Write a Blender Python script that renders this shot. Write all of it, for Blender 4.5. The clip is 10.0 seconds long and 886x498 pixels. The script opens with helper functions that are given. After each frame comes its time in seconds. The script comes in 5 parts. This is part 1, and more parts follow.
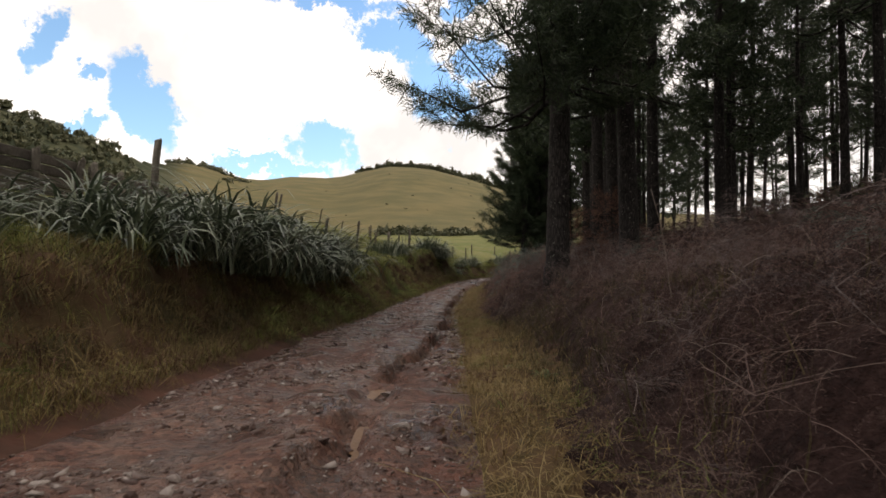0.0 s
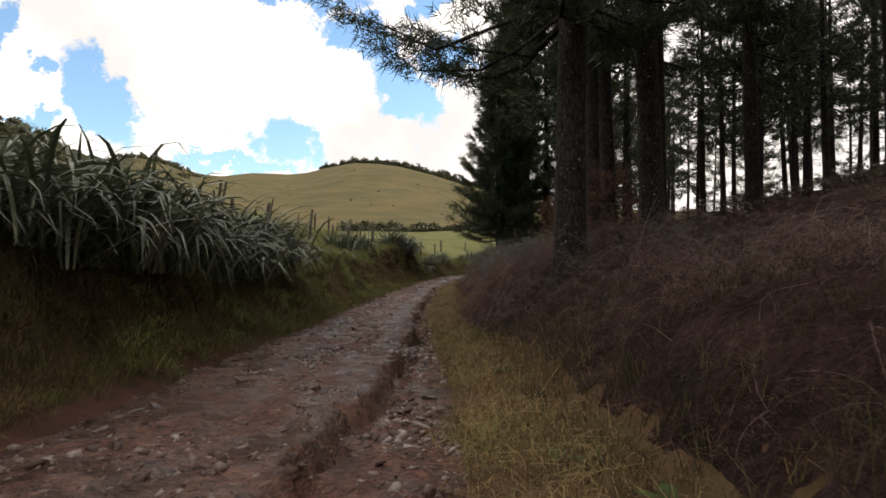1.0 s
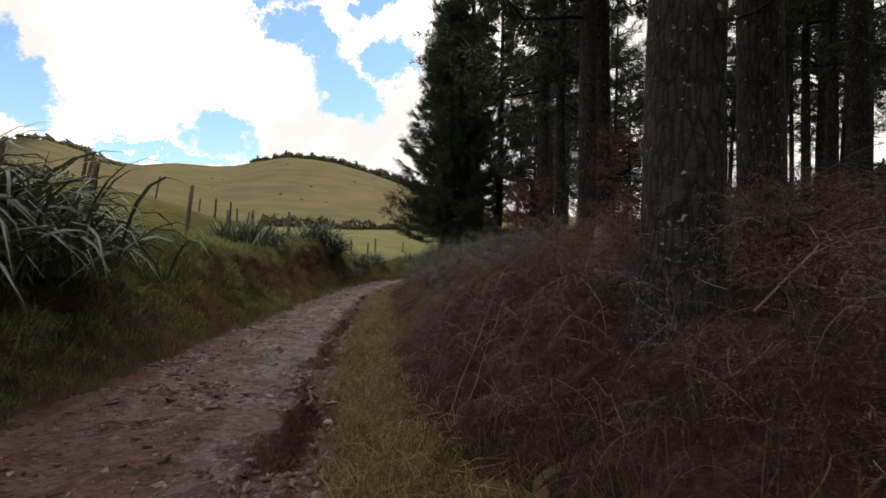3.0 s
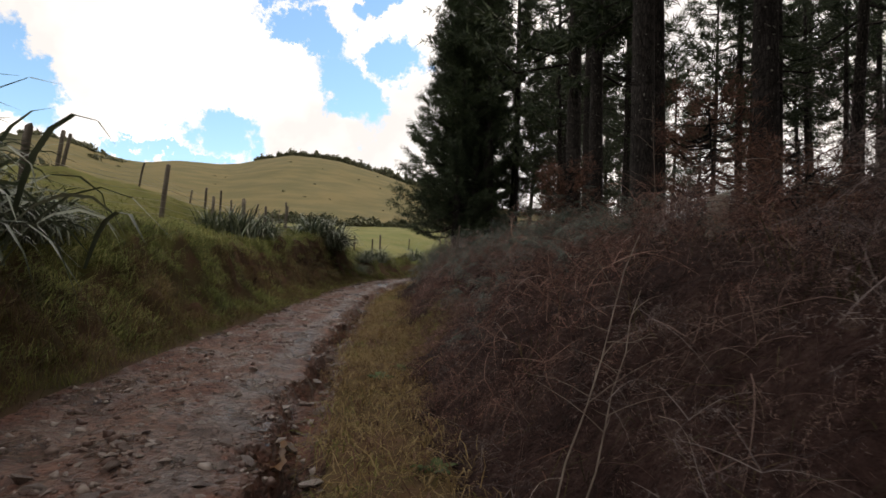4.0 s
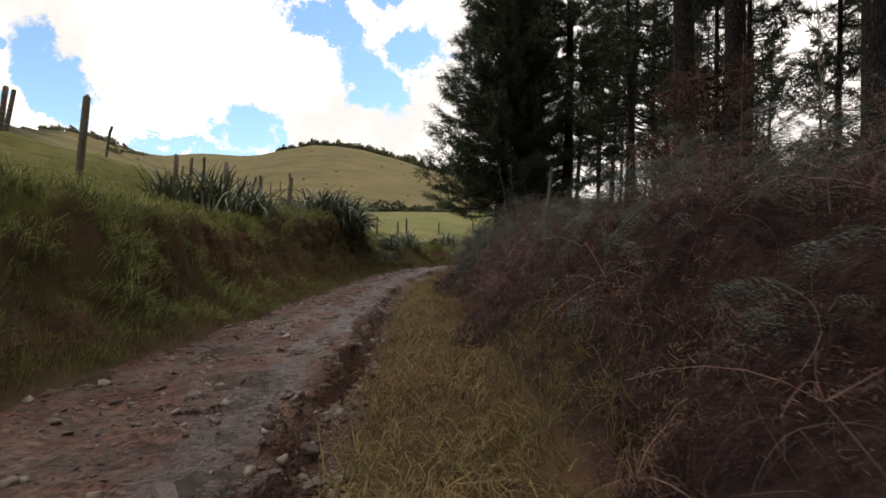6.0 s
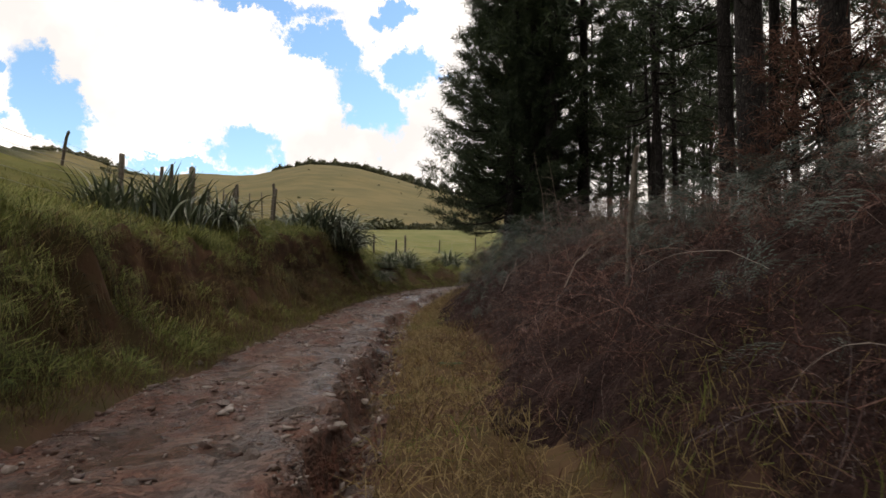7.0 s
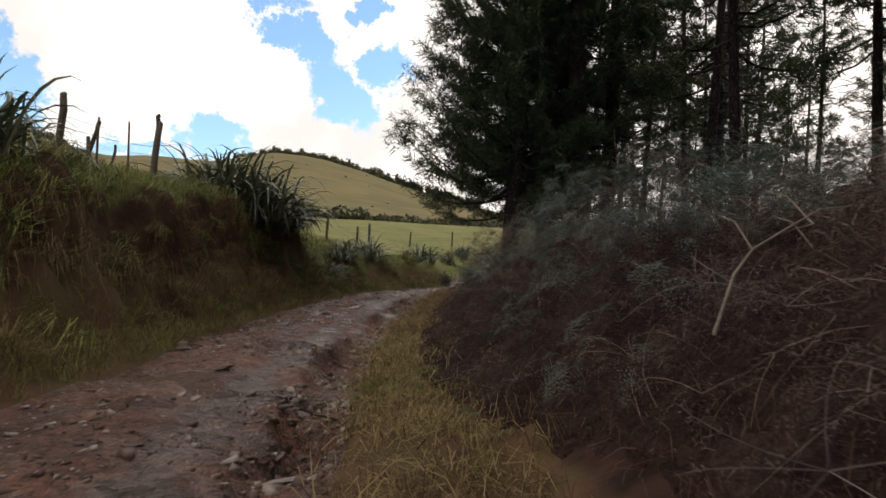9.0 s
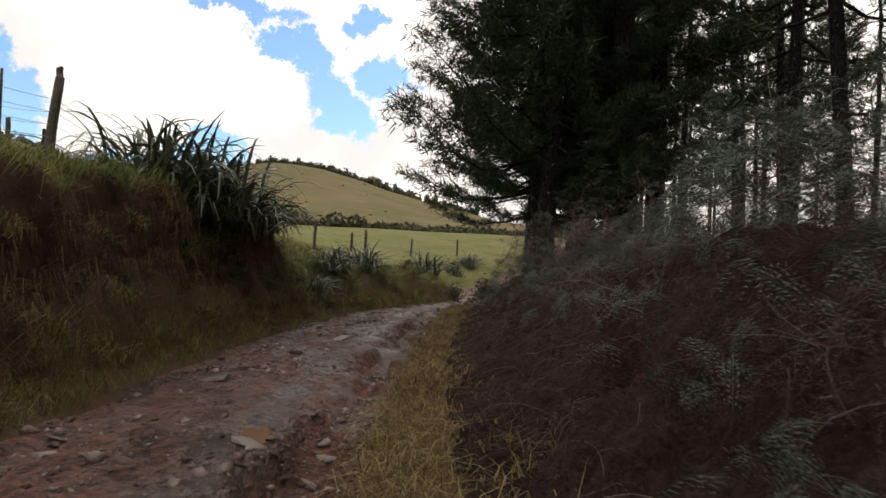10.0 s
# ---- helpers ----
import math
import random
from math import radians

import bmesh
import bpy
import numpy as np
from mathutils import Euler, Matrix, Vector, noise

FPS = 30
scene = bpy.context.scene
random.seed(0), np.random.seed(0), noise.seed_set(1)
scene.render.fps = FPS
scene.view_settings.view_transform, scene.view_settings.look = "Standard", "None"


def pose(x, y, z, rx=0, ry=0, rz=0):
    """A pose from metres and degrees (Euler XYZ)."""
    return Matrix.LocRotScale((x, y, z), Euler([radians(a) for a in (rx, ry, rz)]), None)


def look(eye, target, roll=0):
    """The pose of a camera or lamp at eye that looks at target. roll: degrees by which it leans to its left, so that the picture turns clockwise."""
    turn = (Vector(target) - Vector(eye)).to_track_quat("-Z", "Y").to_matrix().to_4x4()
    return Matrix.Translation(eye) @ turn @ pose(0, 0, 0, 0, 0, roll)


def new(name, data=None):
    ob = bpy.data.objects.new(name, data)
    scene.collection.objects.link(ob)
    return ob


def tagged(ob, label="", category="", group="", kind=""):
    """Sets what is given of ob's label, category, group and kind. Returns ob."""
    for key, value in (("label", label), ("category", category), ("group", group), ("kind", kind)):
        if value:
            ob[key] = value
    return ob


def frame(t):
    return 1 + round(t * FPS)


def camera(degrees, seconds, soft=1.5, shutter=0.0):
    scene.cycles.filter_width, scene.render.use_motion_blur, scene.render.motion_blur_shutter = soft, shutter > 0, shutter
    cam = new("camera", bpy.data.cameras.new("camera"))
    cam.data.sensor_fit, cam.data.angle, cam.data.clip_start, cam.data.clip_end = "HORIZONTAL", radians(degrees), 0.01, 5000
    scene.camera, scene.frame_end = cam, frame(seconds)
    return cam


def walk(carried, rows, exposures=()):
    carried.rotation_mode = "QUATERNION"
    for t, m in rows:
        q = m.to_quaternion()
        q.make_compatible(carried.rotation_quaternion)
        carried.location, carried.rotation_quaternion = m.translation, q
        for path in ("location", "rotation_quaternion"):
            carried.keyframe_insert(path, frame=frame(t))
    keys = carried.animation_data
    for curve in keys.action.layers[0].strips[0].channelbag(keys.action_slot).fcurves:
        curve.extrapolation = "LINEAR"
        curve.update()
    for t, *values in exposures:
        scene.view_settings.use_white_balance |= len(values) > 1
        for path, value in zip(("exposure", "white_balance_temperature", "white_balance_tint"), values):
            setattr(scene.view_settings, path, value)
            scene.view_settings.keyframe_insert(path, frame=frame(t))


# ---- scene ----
cam = camera(75.3, 10.0, 1.6, 0.1)
METRES, EYE, TILT, LEAN, TURN = 36.0, 1.368, 0.0, 0.0, 0.0
ROWS = [
    (0.0, 0.0, 0.0, 0.0, -0.01, 1.36, -0.57),
    (0.5, -0.0018, 0.063, -0.0019, -1.35, 1.36, -0.55),
    (1.0, -0.0012, 0.1276, -0.0049, -3.32, 1.23, -0.26),
    (1.5, 0.0013, 0.1836, -0.006, -5.38, 0.93, -0.13),
    (2.0, 0.0062, 0.2384, -0.0052, -7.85, 1.1, -0.71),
    (2.5, 0.0116, 0.2857, -0.0044, -9.7, 1.58, -1.74),
    (4.0, 0.018, 0.4156, -0.0102, -9.3, 1.61, -2.1),
    (4.5, 0.018, 0.4574, -0.0141, -7.88, -0.3, -2.2),
    (5.0, 0.0212, 0.5017, -0.0163, -7.46, -0.97, -1.67),
    (5.5, 0.0206, 0.5461, -0.0173, -7.47, -0.53, -1.82),
    (6.0, 0.0234, 0.5933, -0.0177, -6.82, 0.44, -0.93),
    (7.5, 0.0264, 0.7238, -0.0157, -7.27, 2.66, -0.32),
    (8.0, 0.0312, 0.7766, -0.0179, -9.05, 2.38, -1.51),
    (8.5, 0.0366, 0.8278, -0.0186, -10.34, 2.26, -2.46),
    (9.0, 0.0416, 0.8867, -0.0192, -10.55, 2.45, -2.99),
    (9.5, 0.046, 0.941, -0.0176, -10.54, 2.92, -2.9),
    (10.0, 0.0507, 0.9971, -0.0166, -10.69, 3.45, -2.61),
]
walk(cam, [(t, pose(0, 0, EYE, TILT, LEAN, TURN) @ pose(METRES * x, METRES * y, METRES * z, 90 + pitch, roll, yaw)) for t, x, y, z, yaw, pitch, roll in ROWS],
     [(0.0, 0.15, 7850, 14), (10.0, 0.15, 7850, 14)])

# ---- world and light ----
SUN_AZ, SUN_EL = 62.0, 44.0          # degrees; azimuth from ahead (y) to the right


def build_world():
    w = bpy.data.worlds.new("sky")
    scene.world = w
    w.use_nodes = True
    nt = w.node_tree
    nt.nodes.clear()
    N, L = nt.nodes.new, nt.links.new

    def math_node(op, a, b=None, c=None):
        n = N("ShaderNodeMath")
        n.operation = op
        for i, v in enumerate((a, b, c)):
            if v is None:
                continue
            if isinstance(v, (int, float)):
                n.inputs[i].default_value = v
            else:
                L(v, n.inputs[i])
        return n.outputs[0]

    out, bg = N("ShaderNodeOutputWorld"), N("ShaderNodeBackground")
    sky = N("ShaderNodeTexSky")
    sky.sky_type, sky.sun_disc = "NISHITA", False
    sky.sun_elevation, sky.sun_rotation = radians(SUN_EL), radians(SUN_AZ)
    sky.air_density, sky.dust_density, sky.ozone_density = 1.2, 0.3, 2.5
    co = N("ShaderNodeTexCoord")
    sep = N("ShaderNodeSeparateXYZ")
    L(co.outputs["Generated"], sep.inputs[0])
    dx, dy, dz = sep.outputs
    # plane of a flat cloud deck ahead: u = x / y, v = z / y
    yy = math_node("MAXIMUM", dy, 0.08)
    warp = N("ShaderNodeTexNoise")
    warp.inputs["Scale"].default_value, warp.inputs["Detail"].default_value, warp.inputs["Roughness"].default_value = 6.0, 9.0, 0.7
    L(co.outputs["Generated"], warp.inputs["Vector"])
    wsep = N("ShaderNodeSeparateColor")
    L(warp.outputs["Color"], wsep.inputs[0])
    u = math_node("ADD", math_node("DIVIDE", dx, yy), math_node("MULTIPLY", math_node("SUBTRACT", wsep.outputs[0], 0.5), 0.26))
    v = math_node("ADD", math_node("DIVIDE", dz, yy), math_node("MULTIPLY", math_node("SUBTRACT", wsep.outputs[1], 0.5), 0.26))
    gap = None
    for cu, cv, ru, rv, turn in GAPS:
        c, s = math.cos(radians(turn)), math.sin(radians(turn))
        a, b = math_node("SUBTRACT", u, cu), math_node("SUBTRACT", v, cv)
        p = math_node("DIVIDE", math_node("ADD", math_node("MULTIPLY", a, c), math_node("MULTIPLY", b, s)), ru)
        q = math_node("DIVIDE", math_node("SUBTRACT", math_node("MULTIPLY", b, c), math_node("MULTIPLY", a, s)), rv)
        d = math_node("SQRT", math_node("ADD", math_node("MULTIPLY", p, p), math_node("MULTIPLY", q, q)))
        g = math_node("SUBTRACT", 1.0, d)
        gap = g if gap is None else math_node("MAXIMUM", gap, g)
    ahead = math_node("GREATER_THAN", dy, 0.35)
    # the rest of the sky: broken cloud from the same noise family
    wide = N("ShaderNodeTexNoise")
    wide.inputs["Scale"].default_value, wide.inputs["Detail"].default_value = 2.6, 8.0
    L(co.outputs["Generated"], wide.inputs["Vector"])
    rest = math_node("SUBTRACT", 0.42, wide.outputs[0])
    mix_gap = N("ShaderNodeMix")
    L(ahead, mix_gap.inputs[0])
    L(rest, mix_gap.inputs[2])
    L(gap, mix_gap.inputs[3])
    edge = N("ShaderNodeMapRange")
    edge.interpolation_type = "SMOOTHSTEP"
    edge.inputs[1].default_value, edge.inputs[2].default_value = -0.1, 0.26
    edge.inputs[3].default_value, edge.inputs[4].default_value = 1.0, 0.0
    L(mix_gap.outputs[0], edge.inputs[0])
    shade = N("ShaderNodeTexNoise")
    shade.inputs["Scale"].default_value, shade.inputs["Detail"].default_value = 5.5, 6.0
    L(co.outputs["Generated"], shade.inputs["Vector"])
    ramp = N("ShaderNodeValToRGB")
    ramp.color_ramp.elements[0].position, ramp.color_ramp.elements[0].color = 0.36, (0.70, 0.745, 0.82, 1)
    ramp.color_ramp.elements[1].position, ramp.color_ramp.elements[1].color = 0.6, (1.02, 1.06, 1.12, 1)
    L(shade.outputs[0], ramp.inputs[0])
    lift = N("ShaderNodeVectorMath")
    lift.operation = "SCALE"
    lift.inputs["Scale"].default_value = CLOUD
    L(ramp.outputs[0], lift.inputs[0])
    blue = N("ShaderNodeVectorMath")
    blue.operation = "MULTIPLY"
    blue.inputs[1].default_value = (BLUE * 0.72, BLUE * 0.95, BLUE * 1.12)
    L(sky.outputs[0], blue.inputs[0])
    mix = N("ShaderNodeMix")
    mix.data_type = "RGBA"
    L(edge.outputs[0], mix.inputs[0])
    L(blue.outputs[0], mix.inputs[6])
    L(lift.outputs[0], mix.inputs[7])
    L(mix.outputs[2], bg.inputs[0])
    bg.inputs[1].default_value = 0.12
    L(bg.outputs[0], out.inputs[0])


# openings of blue between the clouds: u, v, half sizes, turn
GAPS = [(-0.53, 0.275, 0.045, 0.12, 28), (-0.64, 0.235, 0.06, 0.02, 20), (-0.21, 0.215, 0.06, 0.055, 0), (-0.30, 0.163, 0.13, 0.016, -8),
        (-0.02, 0.305, 0.05, 0.09, 22), (-0.075, 0.40, 0.06, 0.035, -25), (-0.19, 0.465, 0.13, 0.026, -5), (-0.72, 0.39, 0.04, 0.06, 0),
        (0.06, 0.36, 0.04, 0.05, -40), (-0.62, 0.33, 0.03, 0.02, 40), (-0.45, 0.58, 0.25, 0.05, 0), (0.02, 0.455, 0.05, 0.02, 20)]
CLOUD, BLUE = 9.8, 1.6
build_world()

sun = new("sun", bpy.data.lights.new("sun", "SUN"))
sun.data.energy, sun.data.angle, sun.data.color = 1.3, radians(12), (1.0, 0.94, 0.86)
sun_dir = Vector((math.sin(radians(SUN_AZ)) * math.cos(radians(SUN_EL)), math.cos(radians(SUN_AZ)) * math.cos(radians(SUN_EL)), math.sin(radians(SUN_EL))))
sun.matrix_world = look(sun_dir * 60, (0, 0, 0))


# ---- materials ----
def material(name, tones, scale=3.0, rough=0.85, bump=0.3, bump_scale=None, vary="none", amount=0.5, leaf=0.0, spec=0.3, coords="Object", extra=None, deep=0.05):
    """tones: two to four colours along a two-scale noise; vary: island or object randomness; leaf: share of light let through."""
    m = bpy.data.materials.new(name)
    m.use_nodes = True
    nt = m.node_tree
    N, L = nt.nodes.new, nt.links.new
    b = nt.nodes["Principled BSDF"]
    b.inputs["Roughness"].default_value = rough
    b.inputs["Specular IOR Level"].default_value = spec
    co = N("ShaderNodeTexCoord")
    n1, n2 = N("ShaderNodeTexNoise"), N("ShaderNodeTexNoise")
    n1.inputs["Scale"].default_value, n1.inputs["Detail"].default_value, n1.inputs["Roughness"].default_value = scale, 8, 0.65
    n2.inputs["Scale"].default_value, n2.inputs["Detail"].default_value = scale * 0.13, 4
    for n in (n1, n2):
        L(co.outputs[coords], n.inputs["Vector"])
    mixn = N("ShaderNodeMath")
    mixn.operation = "MULTIPLY_ADD"
    L(n2.outputs[0], mixn.inputs[0])
    mixn.inputs[1].default_value = 0.5
    half = N("ShaderNodeMath")
    half.operation = "MULTIPLY_ADD"
    L(n1.outputs[0], half.inputs[0])
    half.inputs[1].default_value, half.inputs[2].default_value = 0.7, -0.1
    L(half.outputs[0], mixn.inputs[2])
    value = mixn.outputs[0]
    if vary != "none":
        src = N("ShaderNodeNewGeometry").outputs["Random Per Island"] if vary == "island" else N("ShaderNodeObjectInfo").outputs["Random"]
        add = N("ShaderNodeMath")
        add.operation = "MULTIPLY_ADD"
        L(src, add.inputs[0])
        add.inputs[1].default_value = amount
        sub = N("ShaderNodeMath")
        sub.operation = "SUBTRACT"
        L(value, sub.inputs[0])
        sub.inputs[1].default_value = amount / 2
        L(sub.outputs[0], add.inputs[2])
        value = add.outputs[0]
    ramp = N("ShaderNodeValToRGB")
    el = ramp.color_ramp.elements
    while len(el) < len(tones):
        el.new(0.5)
    for i, c in enumerate(tones):
        el[i].position = 0.3 + 0.42 * i / (len(tones) - 1)
        el[i].color = (*c, 1)
    L(value, ramp.inputs[0])
    colour = ramp.outputs[0]
    if extra:
        colour = extra(nt, co, colour, b)
    L(colour, b.inputs["Base Color"])
    if bump:
        n3 = N("ShaderNodeTexNoise")
        n3.inputs["Scale"].default_value, n3.inputs["Detail"].default_value = bump_scale or scale * 3, 6
        L(co.outputs[coords], n3.inputs["Vector"])
        bp = N("ShaderNodeBump")
        bp.inputs["Strength"].default_value, bp.inputs["Distance"].default_value = bump, deep
        L(n3.outputs[0], bp.inputs["Height"])
        L(bp.outputs[0], b.inputs["Normal"])
    if leaf:
        tr, mx = N("ShaderNodeBsdfTranslucent"), N("ShaderNodeMixShader")
        L(colour, tr.inputs[0])
        mx.inputs[0].default_value = leaf
        L(b.outputs[0], mx.inputs[1])
        L(tr.outputs[0], mx.inputs[2])
        L(mx.outputs[0], nt.nodes["Material Output"].inputs[0])
    return m


def zone_mix(name, colour_pairs):
    """Adds painted zones (kinds of cover, from the plan) over a ground colour."""
    def extra(nt, co, colour, b):
        N, L = nt.nodes.new, nt.links.new
        for attr, ca, cb, scale in colour_pairs:
            at = N("ShaderNodeAttribute")
            at.attribute_name = attr
            nz = N("ShaderNodeTexNoise")
            nz.inputs["Scale"].default_value, nz.inputs["Detail"].default_value = scale, 8
            L(co.outputs["Object"], nz.inputs["Vector"])
            two = N("ShaderNodeMix")
            two.data_type = "RGBA"
            sharp = N("ShaderNodeMapRange")
            sharp.inputs[1].default_value, sharp.inputs[2].default_value = 0.38, 0.62
            L(nz.outputs[0], sharp.inputs[0])
            L(sharp.outputs[0], two.inputs[0])
            two.inputs[6].default_value, two.inputs[7].default_value = (*ca, 1), (*cb, 1)
            # ragged edge of the zone
            ed = N("ShaderNodeMath")
            ed.operation = "MULTIPLY_ADD"
            L(nz.outputs[0], ed.inputs[0])
            ed.inputs[1].default_value, ed.inputs[2].default_value = 1.2, -0.6
            ad = N("ShaderNodeMath")
            ad.operation = "ADD"
            L(ed.outputs[0], ad.inputs[0])
            L(at.outputs["Fac"], ad.inputs[1])
            st = N("ShaderNodeMapRange")
            st.interpolation_type = "SMOOTHSTEP"
            st.inputs[1].default_value, st.inputs[2].default_value = 0.25, 0.75
            L(ad.outputs[0], st.inputs[0])
            mx = N("ShaderNodeMix")
            mx.data_type = "RGBA"
            L(st.outputs[0], mx.inputs[0])
            L(colour, mx.inputs[6])
            L(two.outputs[2], mx.inputs[7])
            colour = mx.outputs[2]
        return colour
    return extra


def wet_road(nt, co, colour, b):
    """Pale worn wheel tracks, red clay at the edges and a wet film whose gloss follows its own noise."""
    colour = zone_mix("road", [("pale", (0.215, 0.16, 0.143), (0.145, 0.1, 0.087), 2.5), ("clay", (0.155, 0.062, 0.042), (0.105, 0.05, 0.036), 3.0)])(nt, co, colour, b)
    N, L = nt.nodes.new, nt.links.new
    nz = N("ShaderNodeTexNoise")
    nz.inputs["Scale"].default_value, nz.inputs["Detail"].default_value = 1.3, 7
    L(co.outputs["Object"], nz.inputs["Vector"])
    r = N("ShaderNodeMapRange")
    r.inputs[1].default_value, r.inputs[2].default_value, r.inputs[3].default_value, r.inputs[4].default_value = 0.44, 0.60, 0.8, 0.16
    L(nz.outputs[0], r.inputs[0])
    L(r.outputs[0], b.inputs["Roughness"])
    # small stones pressed into the clay
    vo = N("ShaderNodeTexVoronoi")
    vo.inputs["Scale"].default_value = 17
    L(co.outputs["Object"], vo.inputs["Vector"])
    cell = N("ShaderNodeSeparateColor")
    L(vo.outputs["Color"], cell.inputs[0])
    tone = N("ShaderNodeMapRange")
    tone.inputs[1].default_value, tone.inputs[2].default_value, tone.inputs[3].default_value, tone.inputs[4].default_value = 0.0, 1.0, 0.55, 1.5
    L(cell.outputs[0], tone.inputs[0])
    damp = N("ShaderNodeMapRange")
    damp.inputs[1].default_value, damp.inputs[2].default_value, damp.inputs[3].default_value, damp.inputs[4].default_value = 0.42, 0.62, 1.0, 0.62
    L(nz.outputs[0], damp.inputs[0])
    both = N("ShaderNodeMath")
    both.operation = "MULTIPLY"
    L(tone.outputs[0], both.inputs[0])
    L(damp.outputs[0], both.inputs[1])
    sc = N("ShaderNodeVectorMath")
    sc.operation = "SCALE"
    L(colour, sc.inputs[0])
    L(both.outputs[0], sc.inputs["Scale"])
    return sc.outputs[0]


def bark_plates(nt, co, colour, b):
    N, L = nt.nodes.new, nt.links.new
    mp = N("ShaderNodeMapping")
    mp.inputs["Scale"].default_value = (1, 1, 0.22)
    L(co.outputs["Object"], mp.inputs[0])
    vo = N("ShaderNodeTexVoronoi")
    vo.feature = "DISTANCE_TO_EDGE"
    vo.inputs["Scale"].default_value = 16
    L(mp.outputs[0], vo.inputs["Vector"])
    st = N("ShaderNodeMapRange")
    st.inputs[1].default_value, st.inputs[2].default_value, st.inputs[3].default_value, st.inputs[4].default_value = 0.0, 0.2, 0.35, 1.0
    L(vo.outputs[0], st.inputs[0])
    mx = N("ShaderNodeVectorMath")
    mx.operation = "SCALE"
    L(colour, mx.inputs[0])
    L(st.outputs[0], mx.inputs["Scale"])
    # lichen spots
    nz = N("ShaderNodeTexNoise")
    nz.inputs["Scale"].default_value, nz.inputs["Detail"].default_value = 14, 3
    L(co.outputs["Object"], nz.inputs["Vector"])
    sp = N("ShaderNodeMapRange")
    sp.inputs[1].default_value, sp.inputs[2].default_value = 0.66, 0.72
    L(nz.outputs[0], sp.inputs[0])
    li = N("ShaderNodeMix")
    li.data_type = "RGBA"
    L(sp.outputs[0], li.inputs[0])
    L(mx.outputs[0], li.inputs[6])
    li.inputs[7].default_value = (0.24, 0.25, 0.22, 1)
    return li.outputs[2]


M_GROUND = material("pasture", [(0.07, 0.055, 0.024), (0.085, 0.09, 0.028), (0.13, 0.115, 0.045)], 1.2, 0.95, 0.5, 9, spec=0.1,
                    extra=zone_mix("ground", [("hill", (0.14, 0.113, 0.052), (0.095, 0.088, 0.04), 0.1), ("rough", (0.03, 0.037, 0.021), (0.062, 0.062, 0.034), 0.3), ("meadow", (0.112, 0.128, 0.045), (0.165, 0.16, 0.068), 0.35),
                                              # face: bare clay, darkened to carry the shade of an overhang not modelled
                                              ("litter", (0.05, 0.027, 0.02), (0.022, 0.013, 0.011), 4.0), ("strip", (0.115, 0.068, 0.038), (0.08, 0.058, 0.028), 3.0), ("bank", (0.075, 0.044, 0.028), (0.062, 0.05, 0.025), 1.4), ("verge", (0.088, 0.043, 0.032), (0.055, 0.032, 0.024), 2.0), ("face", (0.034, 0.02, 0.014), (0.08, 0.046, 0.03), 2.2)]))
M_ROAD = material("wet_clay_gravel", [(0.055, 0.024, 0.018), (0.145, 0.063, 0.044), (0.195, 0.108, 0.08), (0.25, 0.175, 0.145)], 5.0, 0.7, 1.0, 24, spec=0.5, extra=wet_road, deep=0.12)
M_STONE = material("grey_stone", [(0.085, 0.055, 0.045), (0.15, 0.11, 0.095), (0.27, 0.225, 0.2)], 6.0, 0.5, 0.5, vary="object", amount=0.5, spec=0.5)
M_PEBBLE = material("gravel", [(0.07, 0.035, 0.027), (0.125, 0.075, 0.06), (0.165, 0.115, 0.097), (0.30, 0.25, 0.225)], 9.0, 0.55, 0.3, vary="island", amount=0.75, spec=0.5)
M_BARK = material("pine_bark", [(0.02, 0.0165, 0.0155), (0.036, 0.031, 0.03), (0.06, 0.053, 0.05)], 5.0, 0.92, 0.9, 20, vary="object", amount=0.2, spec=0.15, extra=bark_plates)
M_NEEDLE = material("pine_needles", [(0.022, 0.035, 0.02), (0.035, 0.055, 0.028), (0.055, 0.075, 0.035)], 1.5, 0.6, 0, vary="island", amount=0.5, leaf=0.2)
M_RUST = material("dead_needles", [(0.06, 0.026, 0.018), (0.115, 0.055, 0.04), (0.18, 0.10, 0.072)], 2, 0.8, 0, vary="island", amount=0.6, leaf=0.25)
# Darker copy of the grass tones: shade below pines and bank lip as colour.
M_SHADE_GRASS = material("grass_darkened_for_shade", [(0.03, 0.024, 0.011), (0.05, 0.045, 0.017), (0.078, 0.066, 0.026), (0.12, 0.09, 0.042)], 3, 0.8, 0, vary="island", amount=0.5, leaf=0.25)
M_TWIG = material("dead_twig", [(0.12, 0.09, 0.073), (0.2, 0.16, 0.135), (0.28, 0.235, 0.2)], 6, 0.9, 0)
M_FLAX = material("flax_leaf", [(0.04, 0.06, 0.035), (0.09, 0.118, 0.07), (0.175, 0.20, 0.135)], 2.0, 0.34, 0.1, vary="island", amount=0.6, leaf=0.12, spec=0.55)
M_BRACKEN = material("dead_bracken", [(0.02, 0.0095, 0.0085), (0.06, 0.03, 0.0265), (0.11, 0.062, 0.055), (0.22, 0.15, 0.13)], 2.6, 0.6, 0, vary="island", amount=0.55, leaf=0.25)
# Redder and lighter than M_BRACKEN, for the heaps between y 17 and 34.
M_REDBRACKEN = material("red_bracken", [(0.045, 0.017, 0.013), (0.125, 0.052, 0.041), (0.205, 0.1, 0.08), (0.34, 0.215, 0.175)], 2.6, 0.6, 0, vary="island", amount=0.55, leaf=0.25)
# Kept darker than the fronds, so gaps between them show painted shade.
M_THATCH = material("packed_bracken_shade", [(0.011, 0.006, 0.0055), (0.03, 0.0155, 0.0135), (0.055, 0.031, 0.027), (0.1, 0.068, 0.058)], 14, 0.9, 1.0, 40, spec=0.1, deep=0.08)
